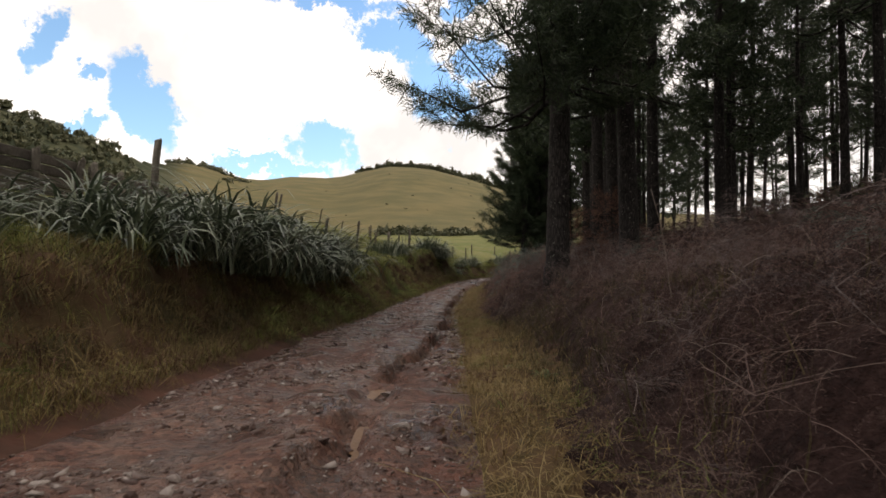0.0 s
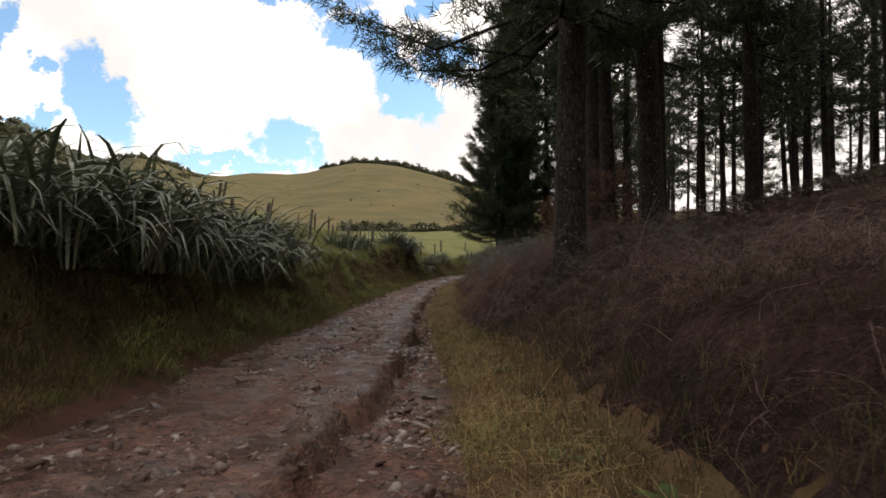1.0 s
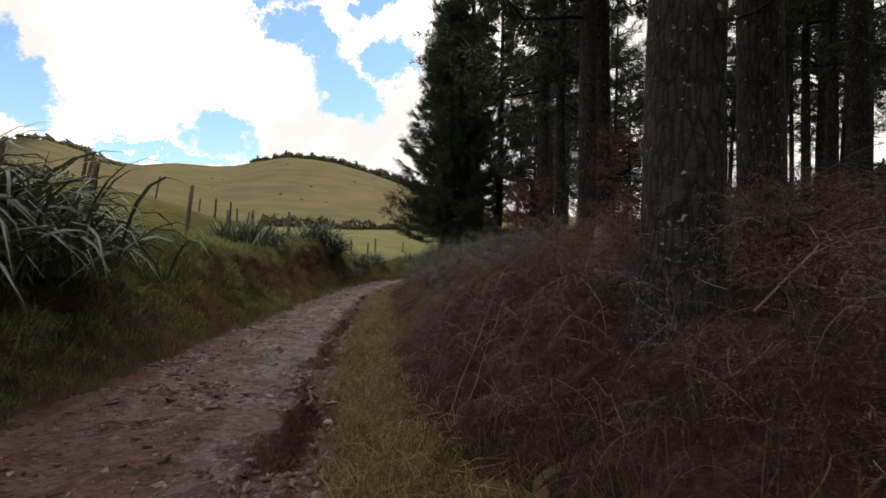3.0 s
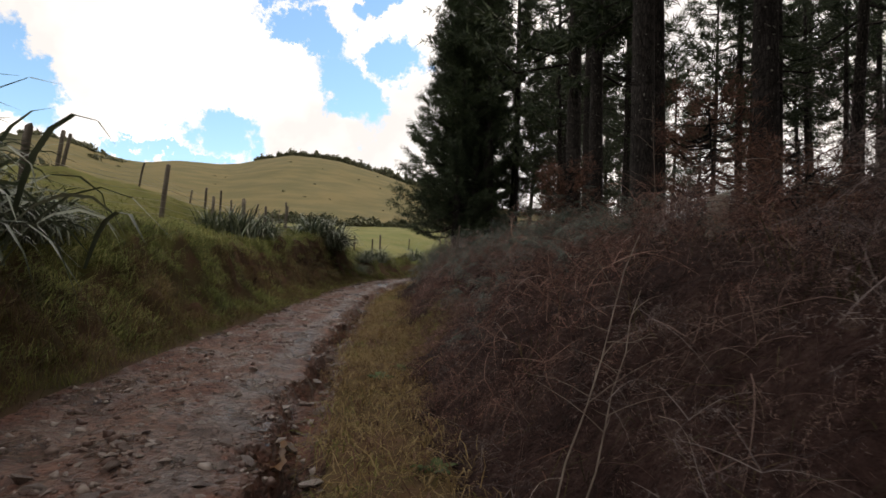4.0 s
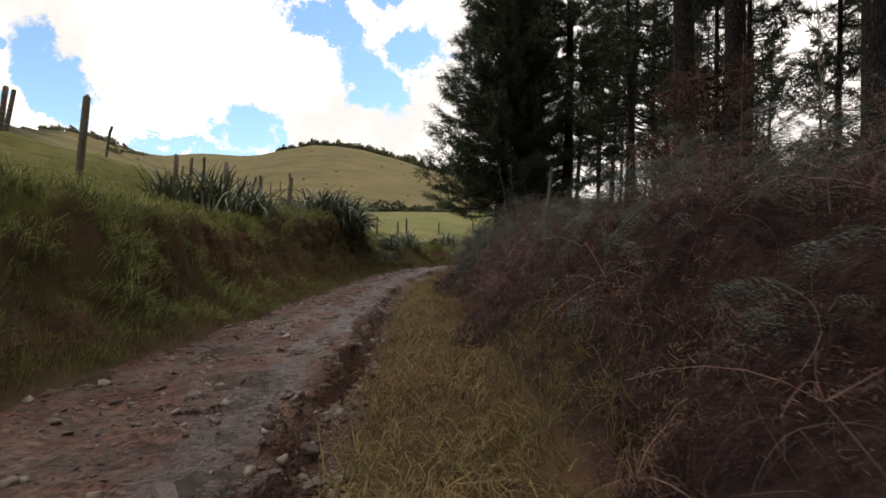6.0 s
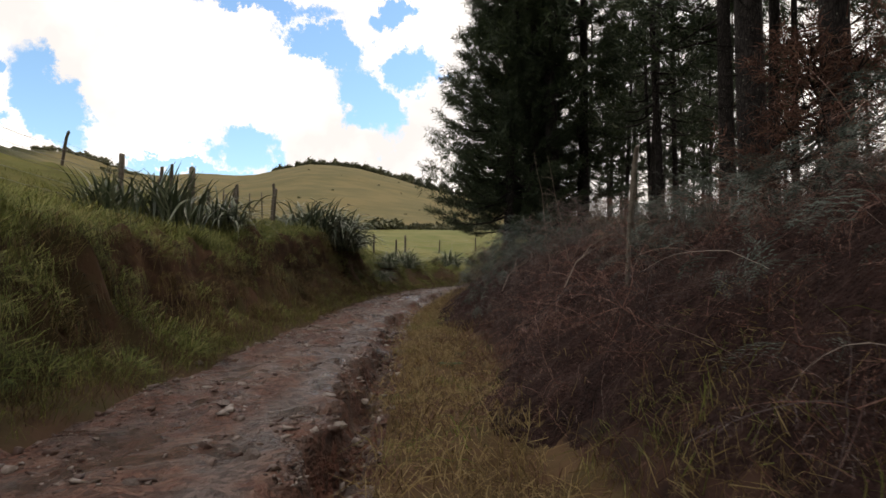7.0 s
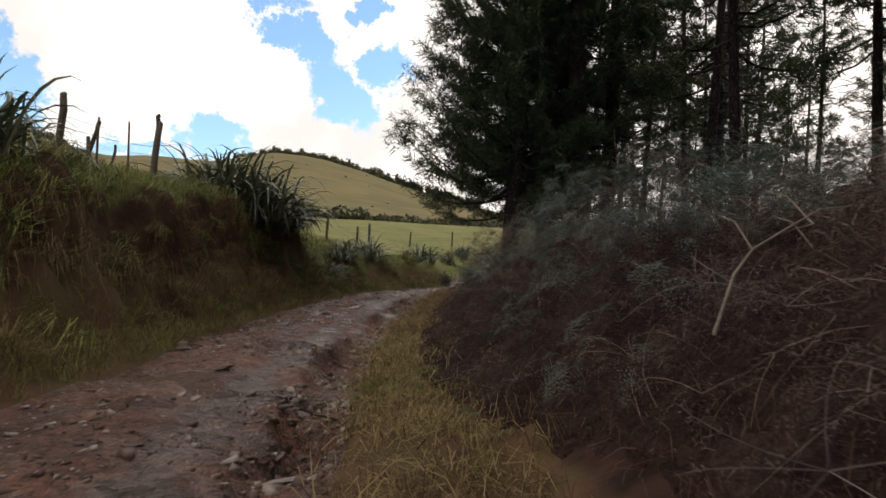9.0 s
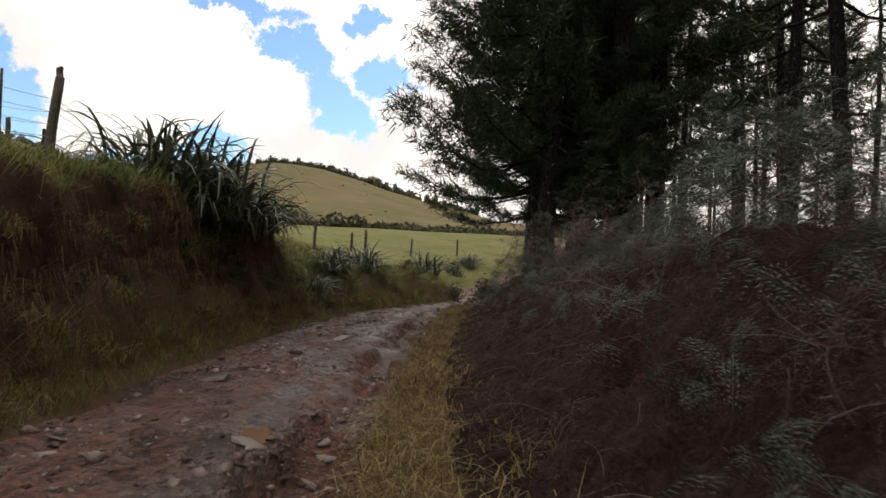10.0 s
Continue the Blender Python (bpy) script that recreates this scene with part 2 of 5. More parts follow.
M_GREYBRACKEN = material("weathered_bracken", [(0.034, 0.021, 0.021), (0.076, 0.053, 0.052), (0.125, 0.096, 0.094), (0.21, 0.175, 0.168)], 2.6, 0.6, 0, vary="island", amount=0.5, leaf=0.2)
M_PALE = material("pale_dead_stem", [(0.15, 0.105, 0.085), (0.27, 0.21, 0.18), (0.40, 0.34, 0.30)], 4, 0.7, 0, vary="island", amount=0.6)
M_FERN = material("grey_green_fern", [(0.04, 0.056, 0.046), (0.078, 0.105, 0.088), (0.125, 0.155, 0.135)], 2, 0.6, 0, vary="island", amount=0.6, leaf=0.25)
M_STRAW = material("dry_grass", [(0.11, 0.075, 0.028), (0.19, 0.14, 0.052), (0.28, 0.215, 0.10)], 3, 0.8, 0, vary="island", amount=0.6, leaf=0.25)
M_MAT = material("straw_mat", [(0.12, 0.076, 0.034), (0.235, 0.162, 0.07), (0.34, 0.255, 0.125)], 3, 0.8, 0, vary="island", amount=0.6, leaf=0.25)
M_GRASS = material("long_grass", [(0.07, 0.065, 0.02), (0.125, 0.15, 0.036), (0.20, 0.215, 0.06), (0.29, 0.25, 0.105)], 3.0, 0.75, 0, vary="island", amount=0.45, leaf=0.3)
M_BROWNGRASS = material("bank_grass", [(0.052, 0.028, 0.016), (0.12, 0.07, 0.032), (0.13, 0.104, 0.039), (0.205, 0.155, 0.07)], 3.0, 0.8, 0, vary="island", amount=0.45, leaf=0.3)
M_TUSSOCK = material("mossy_tussock", [(0.05, 0.052, 0.018), (0.115, 0.145, 0.04), (0.185, 0.215, 0.062), (0.27, 0.26, 0.10)], 3.0, 0.8, 0, vary="island", amount=0.5, leaf=0.25)
M_WOOD = material("weathered_post", [(0.06, 0.05, 0.042), (0.10, 0.085, 0.07), (0.16, 0.14, 0.115)], 14, 0.9, 0.5, vary="object", amount=0.3)
M_WIRE = material("galvanised_wire", [(0.25, 0.25, 0.26), (0.35, 0.35, 0.36)], 20, 0.45, 0)
M_SCRUB = material("scrub_leaf", [(0.05, 0.06, 0.035), (0.085, 0.09, 0.05), (0.13, 0.125, 0.07)], 2, 0.7, 0, vary="island", amount=0.5, leaf=0.15)
M_DOCK = material("broad_green_leaf", [(0.045, 0.075, 0.022), (0.075, 0.115, 0.033), (0.11, 0.15, 0.05)], 5, 0.55, 0.1, vary="island", amount=0.4, leaf=0.25)
M_WATER = material("muddy_water", [(0.14, 0.075, 0.038), (0.19, 0.105, 0.055)], 2, 0.3, 0.15, 14, spec=0.03)


# ---- plan ----
def smooth_table(rows):
    a = np.array(rows, float)
    ys = np.arange(a[0, 0], a[-1, 0] + 0.01, 0.5)
    vs = np.interp(ys, a[:, 0], a[:, 1])
    k = np.ones(9) / 9
    vs = np.convolve(np.pad(vs, 4, mode="edge"), k, "valid")
    return lambda y: np.interp(y, ys, vs)


RIGHT = smooth_table([(-80, 0.2), (0, 0.3), (8, 0.34), (12, 0.5), (22, 0.54), (28, 0.93), (37, 1.72), (42, 2.42), (47, 3.6), (55, 5.6), (60, 7.8), (66, 11.5), (74, 17), (85, 25), (120, 50)])
LEFT = smooth_table([(-80, -3.0), (0, -3.1), (8, -3.3), (16, -3.1), (22, -2.5), (28, -2.0), (37, -0.9), (43, 0.0), (47, 0.85), (50, 1.6), (54, 3.1), (57, 4.6), (61, 7.2), (66, 11 - 2.6), (74, 14), (85, 22), (120, 47)])
ROADZ = smooth_table([(-80, 3), (-20, 0.6), (-6, 0.15), (0, 0), (5, -0.15), (10, -0.36), (18, -0.57), (28, -0.6), (36, -0.55), (42, -0.42), (55, -0.1), (65, -0.05), (73, 0.05), (110, 1.2)])
RIDGE = np.array([(-180, 6, 300), (-100, 9, 140), (-60, 13.3, 90), (-45, 13.2, 90), (-37.7, 12.1, 90), (-33.9, 10.7, 90), (-30, 9.6, 92), (-27.5, 8.6, 130), (-25.5, 8.65, 190), (-24.1, 8.75, 205), (-22, 8.45, 215),
                  (-20.5, 7.8, 220), (-19.2, 7.4, 225), (-17.5, 7.6, 230), (-15, 8.08, 230), (-13, 8.1, 235), (-10.8, 8.08, 240), (-8.3, 8.8, 235), (-5.5, 9.42, 230), (-3, 9.38, 228), (-1, 9.15, 225), (2.2, 8.38, 218),
                  (5, 7.5, 210), (7, 7.0, 205), (8.2, 6.75, 203), (10.2, 6.35, 200), (14, 5.4, 200), (25, 4.5, 210), (60, 4, 250), (180, 6, 300)])

RIDGE_FAR = 1.4


def fbm(x, y, scale, octaves=4, seed=0):
    """Smooth value noise on arrays."""
    rng = np.random.RandomState(seed + 11)
    table = rng.rand(256, 256)
    total, amp, norm = 0, 1.0, 0
    for o in range(octaves):
        fx, fy = np.asarray(x) / scale * 2 ** o + 17.3 * o, np.asarray(y) / scale * 2 ** o + 5.1 * o
        ix, iy = np.floor(fx).astype(int), np.floor(fy).astype(int)
        tx, ty = fx - ix, fy - iy
        tx, ty = tx * tx * (3 - 2 * tx), ty * ty * (3 - 2 * ty)
        g = lambda a, b: table[a % 256, b % 256]
        v = (g(ix, iy) * (1 - tx) + g(ix + 1, iy) * tx) * (1 - ty) + (g(ix, iy + 1) * (1 - tx) + g(ix + 1, iy + 1) * tx) * ty
        total, norm, amp = total + v * amp, norm + amp, amp * 0.5
    return total / norm - 0.5


def step(a, b, x):
    t = np.clip((x - a) / (b - a), 0, 1)
    return t * t * (3 - 2 * t)


def lumps(x, y):
    """Mossy lumps and the creases between them on the cut bank."""
    return 1.25 * np.abs(fbm(x, y, 1.7, 2, 24)) + 0.9 * np.abs(fbm(x, y, 0.75, 2, 25))


def on_lumps(x, y, d):
    return np.maximum(np.maximum(0.5 + 0.5 * step(0.2, 0.36, lumps(x, y)), step(1.9, 2.4, d)), 1 - step(11, 15, y))


def height(x, y):
    """Ground height at arrays x, y."""
    x, y = np.asarray(x, float), np.asarray(y, float)
    rx, lx, rz = RIGHT(y), LEFT(y), ROADZ(y)
    dr, dl = x - rx, lx - x
    mid = (x - lx) / np.maximum(rx - lx, 0.1)
    # road: shallow crown, ruts, stones in the surface
    rut = rx - np.interp(y, [-5, 4, 9, 14, 20, 30, 45, 60], [1.1, 1.1, 1.05, 0.6, 0.28, 0.3, 0.4, 0.5]) + 0.3 * fbm(x * 0, y, 2.0, 3, 5) + 0.14 * fbm(x * 0, y, 0.5, 2, 6)
    rut_depth = np.interp(y, [-5, 3, 8, 12, 16, 34, 38, 60], [0.12, 0.14, 0.18, 0.22, 0.36, 0.36, 0.18, 0.07]) * np.clip(1 + 2.6 * fbm(x * 0, y, 1.3, 3, 17), 0.25, 1.5)
    road = rz + 0.05 * np.sin(np.clip(mid, 0, 1) * math.pi) + 0.18 * fbm(x, y, 1.1, 4, 1) + 0.17 * np.abs(fbm(x, y, 0.5, 3, 2)) - 0.03
    road = road - rut_depth * np.exp(-((x - rut) / (0.21 + 0.3 * fbm(x * 0, y, 1.0, 3, 15) + 0.45 * fbm(x, y, 0.3, 3, 18))) ** 4) - 0.05 * np.exp(-((x - rx + 2.2) / 0.3) ** 2)
    # cut bank and slope of the paddock
    wob = 0.9 * fbm(x * 0.6, y, 3.2, 3, 3)
    tall = np.interp(y, [-20, 0, 12, 19, 28, 32, 38, 42, 45.5, 50, 54, 58, 66, 75], [1.4, 1.45, 1.45, 1.4, 1.8, 1.75, 1.7, 1.85, 2.2, 1.7, 1.2, 0.9, 0.7, 0.5])
    d2 = dl + wob * 0.5 + 0.75 * fbm(x * 0.35, y, 1.3, 3, 14) * step(0.5, 1.2, dl) * (1 - step(2.4, 3.4, dl))
    cut = 0.4 * step(30, 35, y) * (1 - step(50, 54, y))
    left = rz + 0.12 * step(0, 0.5, dl) + tall * (0.36 * step(0.3, 1.35, d2) + 0.64 * step(1.15 + 0.5 * cut, 2.05 - 0.5 * cut, d2)) + 0.34 * np.clip(d2 - 1.9, 0, 2.2) + 0.24 * np.clip(d2 - 4.1, 0, 9.5) + (0.55 + 0.6 * cut) * fbm(x, y, 1.3, 4, 4) * step(0.2, 1.2, dl) + 1.55 * (lumps(x, y) - 0.28) * step(0.35, 0.9, dl) * (1 - step(1.7, 2.4, dl)) + 0.9 * cut * np.abs(fbm(x, y, 0.7, 3, 16)) * step(0.9, 1.3, dl) * (1 - step(2.0, 2.6, dl))
    # bank under the pines
    lump = 0.5 * fbm(x, y, 2.2, 3, 6) * step(1.0, 2.2, dr)
    rise = np.interp(y, [-20, 40, 50, 62], [0.24, 0.24, 0.16, 0.03])
    right = rz + 0.08 * step(0, 0.6, dr) + np.interp(y, [-20, 6, 14, 20, 27, 31, 36, 42, 48, 55], [1.2, 1.1, 1.0, 1.45, 1.35, 1.3, 1.2, 1.1, 1.0, 0.8]) * step(0.85, 2.9, dr) + rise * np.clip(dr - 3.0, 0, 30) \
        - 0.25 * np.clip(dr - 36, 0, 60) + lump + 0.12 * fbm(x, y, 0.6, 3, 7) * step(0, 0.5, dr)
    near = np.where(dl > 0, left, np.where(dr > 0, right, road))
    # distance: flat paddock, then the round hills
    r = np.hypot(x, y)
    az = np.degrees(np.arctan2(x, y))
    el, rr = np.interp(az, RIDGE[:, 0], RIDGE[:, 1]), RIDGE_FAR * np.interp(az, RIDGE[:, 0], RIDGE[:, 2])
    top = 1.4 + rr * np.tan(np.radians(el))
    foot = 6.0 + 6.0 * step(-8, -35, az)
    s = np.clip((r - 95) / (rr - 95), 0, 1)
    hill = foot + (top - foot) * (0.72 * s + 0.28 * step(0, 1, s)) * 1.0 + 1.2 * fbm(x, y, 38, 3, 8) * step(0.0, 0.2, s) * (1 - step(0.75, 1.0, s))
    hill = hill - np.clip(r - rr, 0, 160) * 0.22 - np.clip(r - rr - 160, 0, 900) * 0.004
    plain = 1.6 + (foot - 1.6) * step(55, 98, r)
    far = np.where(r < 95, plain + 0.25 * fbm(x, y, 9, 3, 9), hill + (0.1 * fbm(x, y, 9, 3, 9)))
    f = step(56, 92, np.where(x > rx, np.maximum(r, 0), r))
    f = np.where(y < -5, step(70, 120, r), f)
    return near * (1 - f) + far * f


def hgt(x, y):
    return float(height(np.array([x]), np.array([y]))[0])


# ---- mesh helpers ----
def mesh_np(name, verts, faces, mats, smooth=False):
    """A mesh from arrays; faces is (n, 3) or (n, 4)."""
    me = bpy.data.meshes.new(name)
    verts, faces = np.asarray(verts, np.float32), np.asarray(faces, np.int32)
    k = faces.shape[1]
    me.vertices.add(len(verts))
    me.vertices.foreach_set("co", verts.ravel())
    me.loops.add(faces.size)
    me.loops.foreach_set("vertex_index", faces.ravel())
    me.polygons.add(len(faces))
    me.polygons.foreach_set("loop_start", np.arange(0, faces.size, k, dtype=np.int32))
    if smooth:
        me.polygons.foreach_set("use_smooth", np.ones(len(faces), bool))
    for m in mats if isinstance(mats, (list, tuple)) else [mats]:
        me.materials.append(m)
    me.update(calc_edges=True)
    return me


def child(name, me, parent, label="", kind=""):
    ob = new(name, me)
    ob.parent = parent
    return tagged(ob, label, "", "", kind)


def part(name, bm, mat, parent, label="", smooth=False):
    me = bpy.data.meshes.new(name)
    bm.to_mesh(me)
    bm.free()
    me.materials.append(mat)
    if smooth:
        me.polygons.foreach_set("use_smooth", np.ones(len(me.polygons), bool))
    return child(name, me, parent, label)


def thing(name, label, category, group="", m=None, kind=""):
    ob = new(name)
    ob.empty_display_size = 0.2
    tagged(ob, label, category, group, kind)
    if m is not None:
        ob.matrix_basis = m
    return ob


def tube(path, radii, sides=6, rough=0.0, seed=0, cap=True):
    """Verts and triangles of a tapered tube along a path."""
    rng = np.random.RandomState(seed)
    path, radii = np.asarray(path, float), np.asarray(radii, float)
    tan = np.gradient(path, axis=0)
    tan /= np.linalg.norm(tan, axis=1)[:, None] + 1e-9
    ref = np.array([1.0, 0, 0]) if abs(tan[0][0]) < 0.8 else np.array([0, 1.0, 0])
    a = np.cross(tan, ref)
    a /= np.linalg.norm(a, axis=1)[:, None] + 1e-9
    b = np.cross(tan, a)
    th = np.linspace(0, 2 * math.pi, sides, endpoint=False)
    wob = 1 + rough * (rng.rand(len(path), sides) - 0.5)
    v = path[:, None] + radii[:, None, None] * wob[..., None] * (np.cos(th)[None, :, None] * a[:, None] + np.sin(th)[None, :, None] * b[:, None])
    n, f = len(path), []
    for i in range(n - 1):
        for j in range(sides):
            p, q = i * sides + j, i * sides + (j + 1) % sides
            f += [(p, q, q + sides), (p, q + sides, p + sides)]
    v = v.reshape(-1, 3)
    if cap:
        c = len(v)
        v = np.vstack([v, path[-1:]])
        f += [((n - 1) * sides + j, (n - 1) * sides + (j + 1) % sides, c) for j in range(sides)]
    return v, np.array(f)


def join(parts):
    vs, fs, o = [], [], 0
    for v, f in parts:
        vs.append(v)
        fs.append(np.asarray(f) + o)
        o += len(v)
    return np.vstack(vs), np.vstack(fs)


def turns(yaw, pitch, roll):
    cy, sy, cp, sp, cr, sr = np.cos(yaw), np.sin(yaw), np.cos(pitch), np.sin(pitch), np.cos(roll), np.sin(roll)
    z, o = np.zeros_like(cy), np.ones_like(cy)
    Z = np.stack([cy, -sy, z, sy, cy, z, z, z, o], -1).reshape(-1, 3, 3)
    X = np.stack([o, z, z, z, cp, -sp, z, sp, cp], -1).reshape(-1, 3, 3)
    Y = np.stack([cr, z, sr, z, o, z, -sr, z, cr], -1).reshape(-1, 3, 3)
    return Z @ X @ Y


def scatter(templates, pts, rot, scale, seed=0):
    """Copies of small templates joined into one set of arrays."""
    rng = np.random.RandomState(seed)
    pick = rng.randint(0, len(templates), len(pts))
    parts_ = []
    for k, (v, f) in enumerate(templates):
        i = np.where(pick == k)[0]
        if not len(i):
            continue
        sc = scale[i][:, None, None] if scale.ndim == 1 else scale[i][:, None, :]
        vv = np.einsum("nij,nvj->nvi", rot[i], v[None] * sc) + pts[i][:, None]
        ff = f[None] + (np.arange(len(i)) * len(v))[:, None, None]
        parts_.append((vv.reshape(-1, 3), ff.reshape(-1, f.shape[1])))
    return join(parts_)


# ---- ground and road ----
def growing(a, b, fine, end, rate=1.12):
    xs, s = [b], fine
    while xs[-1] < end:
        s *= rate
        xs.append(xs[-1] + s)
    return xs


def build_ground():
    off = np.array([-x for x in growing(0, 9.0, 0.16, 900)][::-1] + list(np.arange(-8.9, -5.5, 0.14)) + list(np.arange(-5.45, -1.6, 0.09)) + list(np.arange(-1.5, 0.3, 0.055)) + list(np.arange(0.32, 6.0, 0.14)) + growing(0, 6.0, 0.12, 900))
    ys = np.array([-y for y in growing(0, 4.0, 0.3, 900)][::-1] + list(np.arange(-3.9, 50, 0.11)) + growing(0, 50, 0.12, 1500, 1.05))
    lean = RIGHT(np.clip(ys, -80, 70))
    X = off[None, :] + lean[:, None]
    Y = np.repeat(ys[:, None], len(off), 1)
    Z = height(X, Y)
    v = np.stack([X, Y, Z], -1).reshape(-1, 3)
    ny, nx = X.shape
    i = np.arange((ny - 1) * (nx - 1))
    a = (i // (nx - 1)) * nx + i % (nx - 1)
    f = np.stack([a, a + 1, a + nx + 1, a + nx], -1)
    c = v[f].mean(1)
    is_road = (c[:, 0] > LEFT(c[:, 1])) & (c[:, 0] < RIGHT(c[:, 1])) & (c[:, 1] < 84) & (c[:, 1] > -60)
    out = []
    for name, sel, mat in (("ground", ~is_road, M_GROUND), ("road", is_road, M_ROAD)):
        ff = f[sel]
        used, inv = np.unique(ff, return_inverse=True)
        me = mesh_np(name, v[used], inv.reshape(-1, 4), mat, True)
        x, y = v[used][:, 0], v[used][:, 1]
        dr, dl, r, az = x - RIGHT(y), LEFT(y) - x, np.hypot(x, y), np.degrees(np.arctan2(x, y))
        if name == "ground":
            zones = {"rough": 0.95 * step(-22, -27.5, az) * step(66, 84, r) * (y > 0), "hill": step(88, 104, r) * (y > 0), "meadow": step(58, 66, y) * (1 - step(86, 104, r)) * step(-14, 2, az), "litter": step(0.8, 1.3, dr) * (1 - step(58, 68, y)) * (1 - step(45, 60, dr)),
                     # face marks the upper bank where overhang shade is put into the clay colour
                     "strip": step(-0.1, 0.05, dr) * (1 - step(1.1, 1.5, dr - 0.35 * step(5, 8, y) * (1 - step(15, 18, y)))) * (1 - step(58, 66, y)), "face": step(0.9, 1.2, dl) * (1 - step(1.8, 2.2, dl)) * step(31, 35, y) * (1 - step(48, 52, y)), "verge": step(-0.2, 0.0, dl) * (1 - step(0.2, 0.5, dl)) * (1 - step(14, 18, y)), "bank": step(-0.4, -0.1, dl) * (1 - step(1.8 - 0.2 * step(17, 20, y), 2.6 - 0.5 * step(17, 20, y), dl)) * (1 - step(60, 70, y))}
        else:
            zones = {"pale": 0.7 * np.exp(-((dr + 1.0) / 0.35) ** 2) * step(12, 18, y) + 0.4 * np.exp(-((dr + 2.3) / 0.4) ** 2), "clay": np.maximum(np.exp(-((dr + 0.25) / 0.4) ** 2), np.exp(-(dl / 0.3) ** 2)) * 0.9}
        for k, val in zones.items():
            at = me.attributes.new(k, "FLOAT", "POINT")
            at.data.foreach_set("value", np.asarray(val, np.float32))
        out.append(new(name, me))
    tagged(out[0], "grassy hill country with a brown cut bank and pine litter", "ground", kind="structure")
    tagged(out[1], "rutted wet red-brown clay and gravel farm track", "road", kind="structure")
    return out


ground, road = build_ground()

# ---- pines ----
def tuft(seed, blades=14, length=0.2, width=0.022, spread=0.95):
    """A brush of needles round a twig that points along +y."""
    rng = np.random.RandomState(seed)
    v, f = [], []
    for k in range(blades):
        d = np.array([rng.normal(0, spread), 0.8, rng.normal(0.15, spread)])
        d /= np.linalg.norm(d)
        side = np.cross(d, rng.normal(size=3))
        side *= width / 2 / (np.linalg.norm(side) + 1e-9)
        base = np.array([rng.normal(0, 0.03), rng.uniform(-0.22, 0.2), rng.normal(0, 0.03)])
        o = len(v)
        ln = length * rng.uniform(0.6, 1.25)
        v += [base - side, base + side, base + d * ln]
        f += [(o, o + 1, o + 2)]
    return np.array(v), np.array(f)


def pine_meshes(seed, tall, girth, first, branches, per, reach, lean=0.0, side=None, dead=10, brush=(9, 0.34, 0.042), fat=1.0, low=1.0, needle=None):
    """Trunk, limbs and needles of one pine. first: height of the lowest green branch; side: azimuth toward which it reaches farther."""
    rng = np.random.RandomState(seed)
    zs = np.concatenate([[-0.6, 0.0, 0.25, 0.8], np.linspace(2, tall, 10)])
    bend = 0.18 * np.sin(zs / tall * 3 + seed) + lean * zs
    path = np.stack([bend, 0.12 * np.cos(zs / tall * 2.5 + seed) - 0.12 * math.cos(seed), zs], -1)
    rad = girth / 2 * np.where(zs < 0.5, 1.25 - 0.3 * np.clip(zs, 0, 1), 1.0 - 0.82 * np.clip(zs / tall, 0, 1) ** 1.15)
    trunk = tube(path, rad, 14, 0.10, seed)
    limbs, pts, rots, scl = [], [], [], []
    at = lambda z: np.array([np.interp(z, zs, path[:, 0]), np.interp(z, zs, path[:, 1]), z])
    for k in range(branches + dead):
        is_dead = k >= branches
        z = rng.uniform(1.8, first + 2.0) if is_dead else first + (tall - first - 0.3) * ((k + rng.rand()) / branches) ** low
        a = rng.uniform(0, 2 * math.pi)
        h = np.clip((z - first) / (tall - first), 0, 1)
        ln = reach * (1 - h) ** 0.7 * rng.uniform(0.65, 1.1) + 0.5
        if side is not None:
            ln *= 0.75 + 0.5 * max(0.0, math.cos(a - side))
        if is_dead:
            ln = rng.uniform(0.5, 1.9)
        s = np.linspace(0, 1, 5)
        up = rng.uniform(0.0, 0.28) + 0.35 * h - (0.12 if z < first + 3 else 0)
        p0 = at(z)
        dirv = np.array([math.cos(a), math.sin(a), 0])
        pth = p0 + dirv * (s * ln)[:, None] + np.array([0, 0, 1.0]) * (ln * (up * s - (0.18 if not is_dead else 0.1) * np.sin(s * math.pi) + 0.10 * s * s))[:, None]
        pth[1:-1] += rng.normal(0, 0.03 * ln, (3, 3))
        limbs.append(tube(pth, np.linspace(0.03 + 0.008 * ln, 0.008, 5) * (0.5 if is_dead else 1), 3, 0, seed))
        if is_dead:
            continue
        for j in range(per):
            q = rng.uniform(0.22, 1.0) ** 0.75
            c = np.array([np.interp(q, s, pth[:, i]) for i in range(3)])
            out = (0.16 + 0.26 * ln * (1 - q * 0.75) * rng.rand()) * (1 if rng.rand() < 0.5 else -1)
            perp = np.array([-dirv[1], dirv[0], 0])
            c = c + perp * out * 0.8 + dirv * abs(out) * 0.5 + np.array([0, 0, rng.normal(0.02, 0.10)])
            d = dirv + perp * np.sign(out) * rng.uniform(0, 1.2)
            pts.append(c)
            rots.append((math.atan2(d[1], d[0]) - math.pi / 2, rng.uniform(-0.2, 0.7), rng.uniform(0, 6)))
            scl.append(rng.uniform(0.75, 1.4) * fat)
    rots = np.array(rots)
    temps = [tuft(s, *brush) for s in (1, 2, 3, 4)]
    crown = scatter(temps, np.array(pts), turns(rots[:, 0], rots[:, 1], rots[:, 2]), np.array(scl), seed)
    n = "pine_%d" % seed
    return (mesh_np(n + "_trunk", *trunk, M_BARK, True), mesh_np(n + "_limbs", *join(limbs), M_BARK), mesh_np(n + "_crown", *crown, needle or M_NEEDLE))


